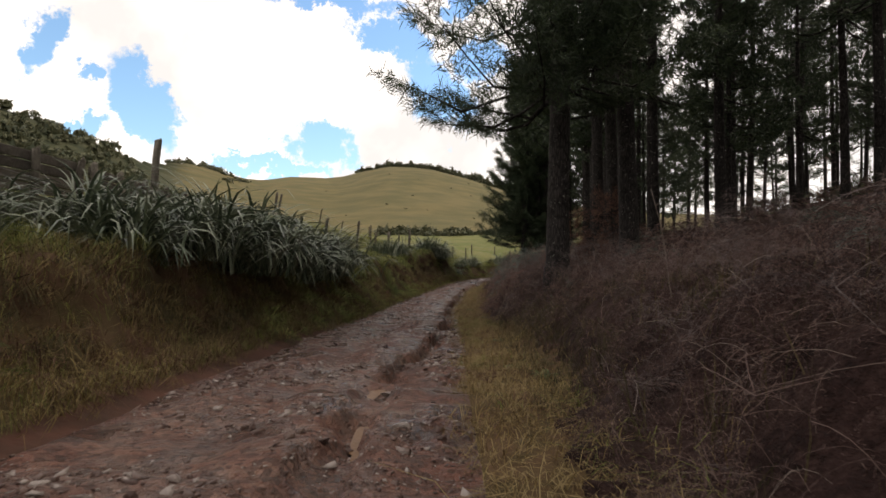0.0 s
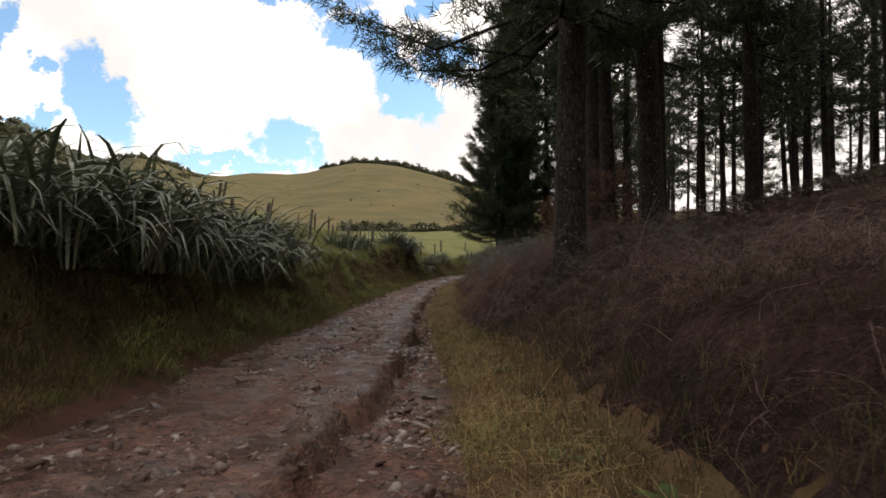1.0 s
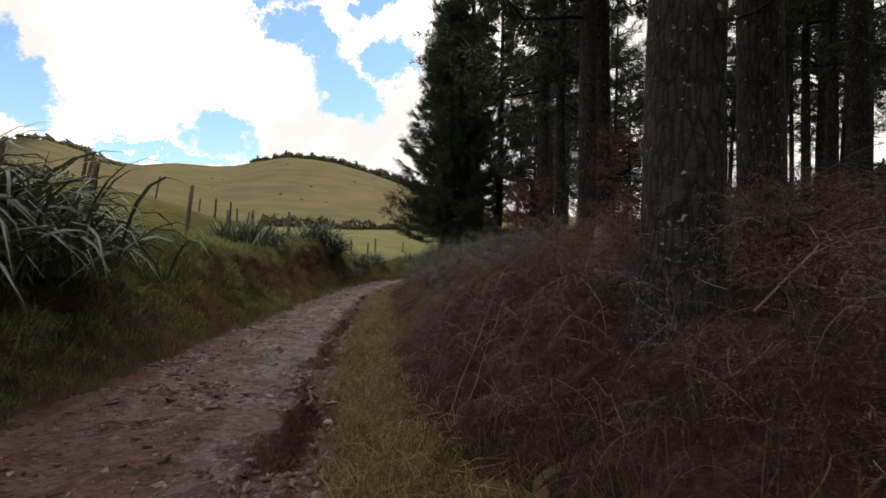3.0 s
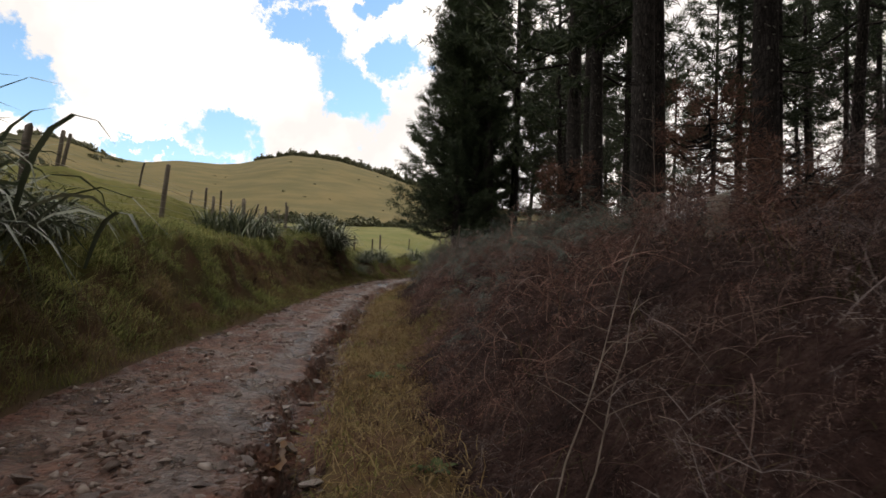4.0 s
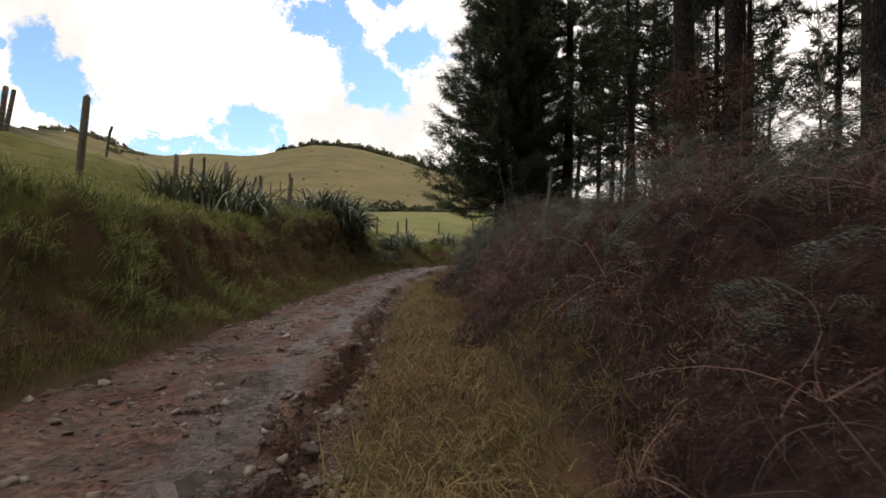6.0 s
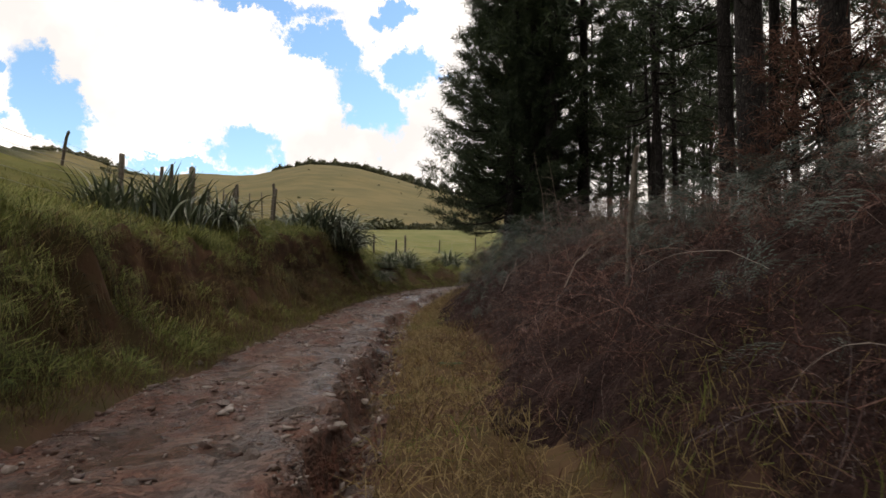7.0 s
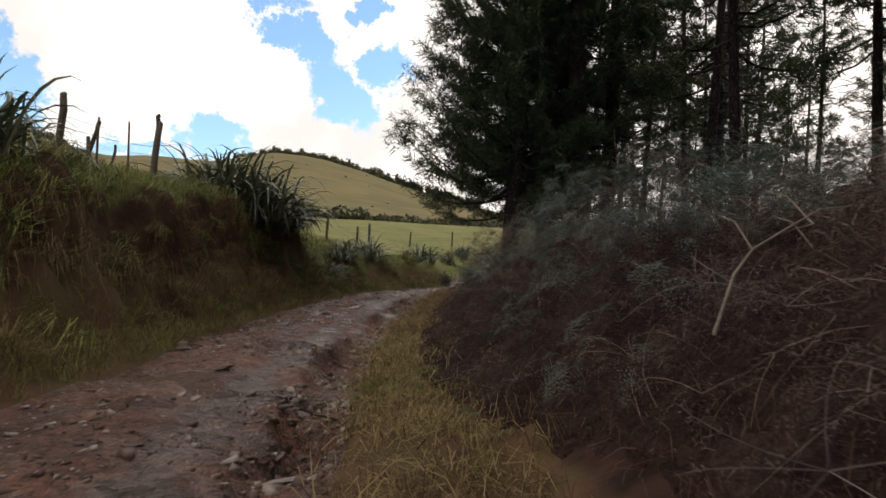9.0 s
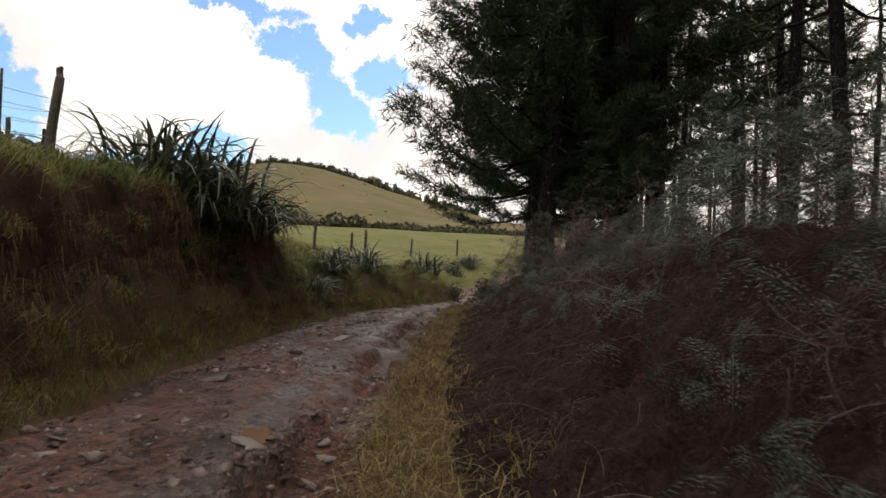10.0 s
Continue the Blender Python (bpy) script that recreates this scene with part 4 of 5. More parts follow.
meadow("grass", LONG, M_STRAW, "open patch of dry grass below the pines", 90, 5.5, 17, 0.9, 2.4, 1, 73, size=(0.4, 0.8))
meadow("grass", LONG, M_SHADE_GRASS, "green grass in the open patch below the pines, darkened for shade", 420, 5.5, 17, 0.7, 2.3, 1, 74, size=(0.35, 0.75))
meadow("grass", LONG, M_STRAW, "dry straw grass in the gaps of the bracken", 420, 23.5, 28, 0.9, 2.4, 1, 81, size=(0.35, 0.75), tilt=0.6)
meadow("grass", LONG, M_GRASS, "green grass in the gaps of the bracken", 130, 24.5, 28, 1.2, 2.4, 1, 82, size=(0.4, 0.8), tilt=0.5)
meadow("grass", LONG, M_RUST, "rust-brown dry grass in the gaps of the bracken", 420, 23.5, 37, 0.8, 2.0, 1, 83, size=(0.4, 0.8), tilt=0.6, keep=lambda x, y, d: np.where((y < 28) | (y > 30.5), 1.0, 0.1))
meadow("grass", SHAG, M_SHADE_GRASS, "brown grass in the open patch below the pines, darkened for shade", 480, 5.5, 18, 0.8, 2.8, 1, 75, size=(0.5, 0.9))
meadow("grass", SHAG, M_BROWNGRASS, "shaggy brown grass hanging down the cut bank", 4800, 0, 62, 0.4, 2.7, -1, 66, keep=lambda x, y, d: on_lumps(x, y, d) * (0.12 + 0.88 * step(-0.08, 0.06, fbm(x, y, 1.4, 3, 45))) * (1 - 0.75 * step(32, 36, y) * (1 - step(47, 50, y)) * step(0.85, 1.1, d) * (1 - step(1.75, 2.0, d))) * (1 - 0.2 * step(17, 20, y) * (1 - step(31, 34, y))) * (1 - 0.6 * step(18, 22, y) * step(1.6, 2.0, d)), size=(0.55, 1.05))
meadow("grass", SHAG, M_RUST, "rust-brown dry grass on the cut bank", 1100, 0, 18, 0.3, 2.2, -1, 86, size=(0.6, 1.1), keep=lambda x, y, d: step(-0.06, 0.08, fbm(x, y, 1.5, 2, 57)))
meadow("grass", SHAG, M_STRAW, "orange-brown dry grass on the cut bank", 1500, 0, 15, 0.3, 2.8, -1, 84, size=(0.6, 1.1), keep=lambda x, y, d: step(-0.1, 0.06, fbm(x, y, 1.3, 2, 55)))
meadow("grass", LONG, M_GRASS, "green grass patches on the cut bank", 4200, 0, 64, 0.5, 3.4, -1, 67, keep=lambda x, y, d: on_lumps(x, y, d) * step(-0.06, 0.1, fbm(x, y, 2.0, 3, 43) + np.interp(d, [0.5, 1.4, 2.0, 2.6], [0.0, 0.0, 0.12, 0.3]) + 0.09 * step(18, 22, y) * (1 - step(31, 35, y)) + 0.05 * (1 - step(8, 13, y)) - 0.14 * step(31, 36, y) * step(0.8, 1.1, d) * (1 - step(1.9, 2.2, d))), size=(0.55, 1.0))
meadow("grass", LONG, M_GRASS, "green paddock grass along the fence", 4800, 6, 60, 2.1, 8.0, -1, 68, 1.6, (0.45, 0.95))


def fringe(seed):
    """Grass that hangs outward (+y) and down over an edge."""
    rng = np.random.RandomState(seed)
    v, f = [], []
    for k in range(10):
        ln, a = rng.uniform(0.2, 0.5), rng.normal(0, 0.5)
        d = np.array([math.sin(a), math.cos(a), 0])
        p = np.array([rng.normal(0, 0.12), rng.normal(0, 0.05), 0])
        w = np.array([d[1], -d[0], 0]) * 0.004
        m, t = p + d * ln * 0.45 + (0, 0, 0.06), p + d * ln * 0.75 + np.array([0, 0, -ln * rng.uniform(0.4, 0.9)])
        o = len(v)
        v += [p - w, p + w, m - w, m + w, t]
        f += [(o, o + 1, o + 3), (o, o + 3, o + 2), (o + 2, o + 3, o + 4)]
    return np.array(v), np.array(f)


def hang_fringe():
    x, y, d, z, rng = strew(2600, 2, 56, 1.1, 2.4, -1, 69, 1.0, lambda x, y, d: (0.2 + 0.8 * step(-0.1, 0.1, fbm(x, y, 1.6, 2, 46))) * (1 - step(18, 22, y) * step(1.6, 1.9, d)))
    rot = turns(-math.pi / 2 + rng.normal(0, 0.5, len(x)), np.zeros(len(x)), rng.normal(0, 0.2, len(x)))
    stuff("grass", scatter([fringe(s) for s in range(5)], np.stack([x, y, z + 0.04], -1), rot, rng.uniform(0.7, 1.3, len(x)), 69), M_SHADE_GRASS, "brown grass fringe hanging over the eroded bank, darkened for shade", "grass")


hang_fringe()


def face_roots():
    x, y, d, z, rng = strew(850, 31, 53, 1.1, 1.7, -1, 78, 1.0, lambda x, y, d: 0.1 + 0.9 * step(-0.06, 0.1, fbm(x, y, 0.9, 2, 50)))
    rot = turns(-math.pi / 2 + rng.normal(0, 0.6, len(x)), np.zeros(len(x)), rng.normal(0, 0.3, len(x)))
    stuff("grass", scatter([fringe(s) for s in range(5, 10)], np.stack([x, y, z + 0.05], -1), rot, rng.uniform(0.8, 1.4, len(x)), 78), M_BROWNGRASS, "brown roots and dry grass hanging down the eroded face", "grass")


face_roots()


def bank_ferns():
    x, y, d, z, rng = strew(1300, 3, 56, 0.6, 2.4, -1, 71, 1.0, lambda x, y, d: step(0.0, 0.12, fbm(x, y, 1.7, 2, 44) + 0.06 * step(18, 22, y) * (1 - step(30, 33, y))))
    rot = turns(-math.pi / 2 + np.pi + rng.normal(0, 1.1, len(x)) + math.pi, rng.uniform(-0.3, 0.4, len(x)), rng.normal(0, 0.4, len(x)))
    stuff("fern", scatter(LACY, np.stack([x, y, z + 0.06], -1), rot, rng.uniform(0.25, 0.55, len(x)), 71), M_DOCK, "green fern fronds on the cut bank", "fern")


bank_ferns()


def tussock(seed, n=84):
    """A mound of arching grass, about half a metre across."""
    rng = np.random.RandomState(seed)
    v, f = [], []
    for k in range(n):
        a, r = rng.uniform(0, 6.283), 0.2 * math.sqrt(rng.rand())
        d = np.array([math.cos(a), math.sin(a), 0])
        p = d * r + np.array([rng.normal(0, 0.03), rng.normal(0, 0.03), 0.2 * (1 - (r / 0.22) ** 2)])
        ln = rng.uniform(0.16, 0.36)
        w = np.array([-d[1], d[0], 0]) * rng.uniform(0.0022, 0.0048)
        m, t = p + d * ln * 0.5 + (0, 0, ln * rng.uniform(0.1, 0.5)), p + d * ln * 0.95 + np.array([0, 0, -ln * rng.uniform(0.0, 0.7)])
        o = len(v)
        v += [p - w, p + w, m - w, m + w, t]
        f += [(o, o + 1, o + 3), (o, o + 3, o + 2), (o + 2, o + 3, o + 4)]
    return np.array(v), np.array(f)


TUSSOCKS = [tussock(s) for s in range(5)]


def tussocks(n, y0, y1, d0, d1, seed, mat, label, keep):
    x, y, d, z, rng = strew(n, y0, y1, d0, d1, -1, seed, 1.0, keep)
    rot = turns(np.zeros(len(x)), np.zeros(len(x)), np.full(len(x), 0.4)) @ turns(rng.uniform(0, 6.283, len(x)), rng.normal(0, 0.15, len(x)), rng.normal(0, 0.15, len(x)))
    stuff("tussock", scatter(TUSSOCKS, np.stack([x, y, z - 0.05], -1), rot, rng.uniform(0.6, 1.35, len(x)), seed), mat, label, "tussock")


off_face = lambda y, d: 1 - 0.9 * step(31, 35, y) * (1 - step(49, 53, y)) * step(0.75, 1.0, d) * (1 - step(1.7, 1.9, d))
tussocks(620, 1, 62, 0.3, 3.2, 76, M_TUSSOCK, "mossy green tussocks on the cut bank", lambda x, y, d: on_lumps(x, y, d) * off_face(y, d) * step(-0.12, 0.06, fbm(x, y, 2.2, 2, 48) + np.interp(d, [0.5, 1.9, 2.4], [-0.02, 0.0, 0.15]) + 0.1 * step(18, 22, y) * (1 - step(31, 35, y))))
tussocks(400, 16, 34, 0.5, 3.4, 79, M_TUSSOCK, "bright mossy green tussocks on the cut bank", lambda x, y, d: on_lumps(x, y, d) * step(-0.2, 0.05, fbm(x, y, 1.5, 2, 52)))
tussocks(900, 17, 56, 1.5, 3.6, 80, M_TUSSOCK, "mossy green tussocks along the top of the bank", lambda x, y, d: 0.3 + 0.7 * step(-0.1, 0.1, fbm(x, y, 1.5, 2, 53)))
tussocks(520, 1, 58, 0.4, 2.4, 77, M_BROWNGRASS, "brown grass tussocks on the cut bank", lambda x, y, d: off_face(y, d) * step(-0.05, 0.1, fbm(x, y, 1.8, 2, 49)) * (1 - step(18, 22, y) * step(1.5, 1.7, d)))


# ---- flax ----
def flax_mesh(seed, count, tall, droop, wide=0.055, low=0.95):
    rng = np.random.RandomState(seed)
    parts_ = []
    for k in range(count):
        a, ln = rng.uniform(0, 6.283), tall * rng.uniform(0.65, 1.25)
        e0, dr = rng.uniform(low, 1.5), droop * rng.uniform(0.4, 1.3)
        s = np.linspace(0, 1, 8)
        el = np.maximum(e0 - dr * s ** 2.2, -1.05 + 0.3 * math.sin(k))
        seg = ln / 7
        r = np.concatenate([[0], np.cumsum(np.cos(el[:-1]) * seg)])
        z = np.concatenate([[0], np.cumsum(np.sin(el[:-1]) * seg)])
        d = np.array([math.cos(a), math.sin(a)])
        base = np.array([*(rng.normal(0, 0.22 * tall if count > 1 else 0.02, 2)), -0.05])
        c = base + np.stack([d[0] * r, d[1] * r, z], -1)
        w = wide * (0.55 + 0.6 * np.sin(np.clip(s * 1.15, 0, 1) * math.pi * 0.85)) * (1 - s ** 4 * 0.95) / 2
        twist = rng.normal(0, 0.5) * s
        side = np.stack([-d[1] * np.cos(twist), d[0] * np.cos(twist), np.sin(twist)], -1)
        fold = np.array([0, 0, 0.35])
        v = np.concatenate([c - side * w[:, None] + fold * w[:, None], c, c + side * w[:, None] + fold * w[:, None]])
        f = []
        for i in range(7):
            for o in (0, 8):
                f += [(o + i, o + i + 1, o + i + 9), (o + i, o + i + 9, o + i + 8)]
        parts_.append((v, np.array(f)))
    return mesh_np("flax_leaves_%d" % seed, *join(parts_), M_FLAX, True)


OUTER = [[flax_mesh(s, 1, 1.8, 3.2, 0.055) for s in (11, 12, 13, 14)], [flax_mesh(s, 1, 1.7, 1.2, 0.06) for s in (15, 16, 17)]]
DROOPY = [flax_mesh(s, 260, 1.65, 3.4, 0.05, 0.62) for s in (1, 2, 3)]
SPIKY = [flax_mesh(s, 120, 1.25, 1.3, 0.055) for s in (4, 5)]
BUSHY = [flax_mesh(s, 210, 1.75, 2.9, 0.055, 0.45) for s in (6, 7)]


def flax(meshes, k, x, y, s, label):
    t = thing("flax_bush", label, "bush", "flax along the fence", Matrix.LocRotScale((x, y, hgt(x, y) - 0.04), Euler((0, 0, k * 1.7)), (s, s, s)))
    child("leaf_mass", meshes[k % len(meshes)], t, "", "stuff")
    rng = random.Random(k)
    style = OUTER[0] if meshes is not SPIKY else OUTER[1]
    for q in range(12):
        ob = child("leaf", style[q % len(style)], t)
        ob.rotation_euler = (0, 0, q * 0.5236 + rng.uniform(-0.2, 0.2))
        z = rng.uniform(0.6, 0.95) * (1.0 if meshes is DROOPY else 0.7)
        ob.scale = (z, z, z)


HEDGE = "huge green flax bush with long drooping strap leaves"
for k, (x, y, s) in enumerate([(-6.3, 5.6, 0.9), (-5.9, 7.2, 0.95), (-6.6, 8.6, 0.95), (-5.4, 10.3, 1.0), (-6.4, 11.2, 1.0), (-5.0, 11.9, 1.05), (-5.6, 13.2, 1.0), (-4.8, 13.8, 1.0), (-5.6, 15.2, 1.0), (-4.7, 15.6, 0.95),
                               (-5.3, 17.0, 0.95), (-4.5, 17.5, 0.9), (-4.9, 18.9, 0.9), (-4.3, 19.8, 0.85), (-4.7, 21.2, 0.95), (-4.3, 22.2, 0.9), (-4.7, 23.6, 0.85), (-4.2, 24.6, 0.65), (-4.4, 25.7, 0.55)]):
    flax(DROOPY, k, x - (0.4 if y < 20 else 0.15), y, s * (1.5 if 14.5 < y < 23 else 1.3 if 12.5 < y < 14.6 else (0.68 if y < 9.5 else 1.05)), HEDGE)
for k, (x, y, s) in enumerate([(-4.3, 36.4, 0.9), (-3.6, 37.6, 1.05), (-3.5, 38.6, 0.8), (-2.75, 42.0, 0.45)]):
    flax(SPIKY, k, x, y, s, "dark spiky flax bush beside the fence posts")
for k, (x, y, s) in enumerate([(-3.05, 40.0, 0.75), (-1.5, 47.1, 1.05), (-0.85, 47.9, 1.15), (-0.45, 48.8, 1.0), (-1.2, 49.0, 0.95), (-0.1, 50.2, 0.8), (1.1, 52.0, 0.6), (1.7, 54.2, 0.6), (2.8, 58.0, 0.85), (6.6, 66.0, 0.9), (10.3, 72.0, 0.7)]):
    flax(BUSHY, k, x, y, s, "dense rounded flax bush on the bank top")


# ---- fences ----
def post_mesh(seed, tall, wide):
    rng = np.random.RandomState(seed)
    zs = np.array([-0.4, 0, 0.4 * tall, 0.8 * tall, tall - 0.02, tall])
    p = np.stack([0.01 * rng.normal(size=6), 0.01 * rng.normal(size=6), zs], -1)
    v, f = tube(p, wide / 2 * np.array([1.05, 1.03, 1.0, 0.98, 0.95, 0.86]), 9, 0.10, seed)
    v[-10:, 2] += 0.25 * v[-10:, 0]
    return mesh_np("post_%d" % seed, v, f, M_WOOD)


def fence(label, rows, wires=5, battens=0):
    """rows: x, y, height over the ground, width, lean."""
    t = thing("wire_fence", label, "fence")
    tops = []
    for k, (x, y, tall, wide, lean) in enumerate(rows):
        ob = child("post", post_mesh(300 + k + len(rows) * 7, tall, wide), t)
        ob.location, ob.rotation_euler = (x, y, hgt(x, y)), (lean * 0.4, lean, k)
        ob.rotation_euler = (0.5 * lean, lean, 0)
        tops.append(np.array([x + math.sin(lean) * tall * 0.5, y, hgt(x, y)]))
    for a, b in zip(tops[:-1], tops[1:]):
        for w in range(wires):
            h = 0.18 + 0.2 * w
            s = np.linspace(0, 1, 5)
            p = a + (b - a) * s[:, None] + np.array([0, 0, 1.0]) * (h - 0.05 * np.sin(s * math.pi))[:, None]
            child("wire", mesh_np("wire", *tube(p, np.full(5, 0.004), 3, cap=False), M_WIRE), t)
        for q in range(battens if 38 < a[1] < 44 else 0):
            c = a + (b - a) * (q + 1) / (battens + 1)
            v, f = tube([(0, 0, 0.1), (0, 0, 0.6), (0, 0, 1.12)], [0.022, 0.022, 0.02], 4, 0.1, q)
            ob = child("batten", mesh_np("batten", v, f, M_WOOD), t)
            ob.location = (c[0], c[1], hgt(c[0], c[1]))
            ob.rotation_euler = (0, 0.1 * math.sin(q * 5 + c[1]), 0)
    return t


fence("weathered wooden post and wire fence along the bank", [(-7.4, 4.0, 1.3, 0.13, 0), (-7.3, 9.0, 1.3, 0.13, 0.02), (-7.3, 14.4, 2.65, 0.18, 0.05), (-6.7, 19.5, 1.35, 0.13, 0.03), (-6.0, 24.0, 1.4, 0.12, 0.05), (-5.6, 27.0, 1.55, 0.15, 0.1), 
                                                               (-5.09, 33.7, 1.7, 0.15, 0.09), (-4.4, 37.2, 1.25, 0.12, 0.03), (-3.85, 40.07, 1.35, 0.17, 0.04), (-3.33, 42.8, 1.35, 0.12, 0.02), (-2.70, 45.85, 1.35, 0.14, 0.05),
                                                               (-1.7, 49.2, 1.2, 0.12, 0.0), (-0.5, 53.2, 1.2, 0.12, 0.02), (1.0, 58.2, 1.2, 0.12, 0.0), (2.5, 63.6, 1.25, 0.13, 0.02), (3.4, 68.0, 1.3, 0.16, 0.0), (6.4, 71.4, 1.1, 0.12, 0.04), (10.0, 74.5, 1.1, 0.12, 0)], 5, 2)
fence("old leaning post and wire fence across the paddock", [(-2.8, 46.1, 1.5, 0.10, 0.05), (-4.6, 47.0, 1.15, 0.10, 0.3), (-7.0, 46.9, 1.25, 0.13, 0.05), (-9.9, 45.8, 1.2, 0.10, 0.2), (-13.2, 44.7, 1.8, 0.2, 0.17), (-12.85, 44.5, 1.6, 0.17, 0.2), (-19, 43.0, 1.3, 0.12, 0.0), (-26, 42.0, 1.3, 0.12, 0.0)], 4, 1)
fence("short row of grey posts inside the paddock", [(-5.52, 43.58, 1.3, 0.10, 0.03), (-6.24, 52.96, 1.1, 0.09, 0.2), (-6.79, 52.57, 1.25, 0.12, 0.0), (-9.5, 53.5, 1.2, 0.11, 0.1)], 2, 0)


def yard_wall(label, ax, ay, bx, by, tall):
    t = thing("stockyard_wall", label, "fence")
    n = 4
    za, zb = hgt(ax, ay), hgt(bx, by)
    for k in range(n + 1):
        x, y = ax + (bx - ax) * k / n, ay + (by - ay) * k / n
        ob = child("post", post_mesh(500 + k, tall + 0.05 + za + (zb - za) * k / n - hgt(x, y), 0.16), t)
        ob.location = (x + 0.12, y, hgt(x, y))
    ln = math.hypot(bx - ax, by - ay)
    for k in range(6):
        bm = bmesh.new()
        bmesh.ops.create_cube(bm, size=1)
        bmesh.ops.scale(bm, vec=(0.045, ln * (1 + 0.01 * (k % 2)), tall / 6 - 0.03), verts=bm.verts)
        bmesh.ops.bevel(bm, geom=bm.edges[:], offset=0.008, segments=1, affect="EDGES")
        ob = part("plank", bm, M_WOOD, t)
        ob.location = ((ax + bx) / 2, (ay + by) / 2, (za + zb) / 2 + tall / 6 * (k + 0.5))
        ob.rotation_euler = (math.atan2(zb - za, ln), 0, -math.atan2(bx - ax, by - ay))
    return t


yard_wall("dark weathered timber stockyard wall behind flax", -8.7, 7.6, -8.5, 13.2, 1.35)
yard_wall("dark weathered timber stockyard wall behind flax", -8.3, 13.4, -7.9, 17.2, 1.35)

# ---- small plants and dead wood on the bank ----
def dead_sapling(x, y, tall, seed, label, lean=None, thick=0.65):
    rng = np.random.RandomState(seed)
    t = thing("dead_sapling", label, "dead shrub", "", pose(x, y, hgt(x, y) - 0.05))
    s = np.linspace(0, 1, 8)
    p = np.stack([0.22 * tall * s ** 1.6 * rng.uniform(-1, 1), 0.2 * tall * s ** 1.4 * rng.uniform(-1, 1), s * tall], -1)
    if lean:
        p[:, 0], p[:, 1] = lean[0] * s ** 1.1, lean[1] * s ** 1.3
    p[1:] += rng.normal(0, 0.012, (7, 3))
    child("stem", mesh_np("stem", *tube(p, np.linspace(0.011, 0.004, 8) * thick, 5), M_TWIG, True), t)
    for k in range(7):
        q = rng.uniform(0.25, 0.95)
        c = np.array([np.interp(q, s, p[:, i]) for i in range(3)])
        a, ln = rng.uniform(0, 6.28), rng.uniform(0.25, 0.7) * (1.2 - q * 0.6)
        d = np.array([math.cos(a) * 0.8, math.sin(a) * 0.8, rng.uniform(0.1, 0.9)])
        ss = np.linspace(0, 1, 5)
        pp = c + d * (ss * ln)[:, None] + np.array([0, 0, -0.25 * ln]) * (ss ** 2)[:, None] + rng.normal(0, 0.012, (5, 3)) * ss[:, None]
        child("branch", mesh_np("branch", *tube(pp, np.linspace(0.0055, 0.002, 5) * thick, 4), M_TWIG), t)


for k, (x, y, tall) in enumerate([(3.6, 32.8, 2.1), (3.8, 32.6, 1.9), (3.9, 24.9, 1.7), (3.3, 13.2, 1.6), (2.6, 6.5, 1.5), (5.3, 23.2, 2.6), (5.6, 28.4, 2.3), (6.3, 41.0, 2.4)]):
    dead_sapling(x, y, tall, 700 + k, "bare pale dead sapling standing in the bracken")
for k, (x, y, tall, lean) in enumerate([(1.62, 17.72, 1.75, (0.75, 0.5)), (1.78, 17.7, 1.3, (0.6, 0.45)), (1.95, 18.0, 1.0, (0.8, 0.3))]):
    dead_sapling(x, y, tall, 720 + k, "slender pale dead cane leaning out of the bracken", lean, 0.6)

dead_kinds = [pine_meshes(41, 2.3, 0.06, 0.25, 34, 15, 0.8, 0.02, None, 4, (9, 0.16, 0.014), 1.0, 1.0, M_RUST), pine_meshes(42, 3.6, 0.08, 0.9, 40, 18, 1.0, -0.03, None, 6, (9, 0.18, 0.016), 1.0, 1.0, M_RUST)]
for k, (x, y, s) in enumerate([(5.3, 20.2, 0.55), (7.4, 24.8, 0.8), (4.3, 16.3, 0.5), (6.9, 31.6, 0.85)]):
    pine(dead_kinds[k % 2], "dead young pine with rust-brown needles in the bracken", "dead young pines", Matrix.LocRotScale((x, y, hgt(x, y) - 0.05), Euler((0, 0, k * 1.3)), (s, s, s)))

stump = thing("tree_stump", "pale grey weathered stump above the bracken", "stump", "", pose(4.75, 20.9, hgt(4.75, 20.9)))
sv, sf = tube([(0, 0, -0.3), (0, 0, 0.1), (0.02, 0, 0.45), (0.03, 0.01, 0.72), (0.04, 0.01, 0.75), (0.04, 0.01, 0.7)], [0.19, 0.15, 0.12, 0.115, 0.1, 0.03], 11, 0.3, 5)
child("wood", mesh_np("stump_wood", sv, sf, M_TWIG), stump)

stake = thing("wooden_stake", "short grey wooden stake among the bracken", "stake", "", Matrix.LocRotScale((3.4, 29.8, hgt(3.4, 29.8)), Euler((0.05, 0.04, 0)), None))
child("shaft", post_mesh(801, 1.5, 0.05), stake)


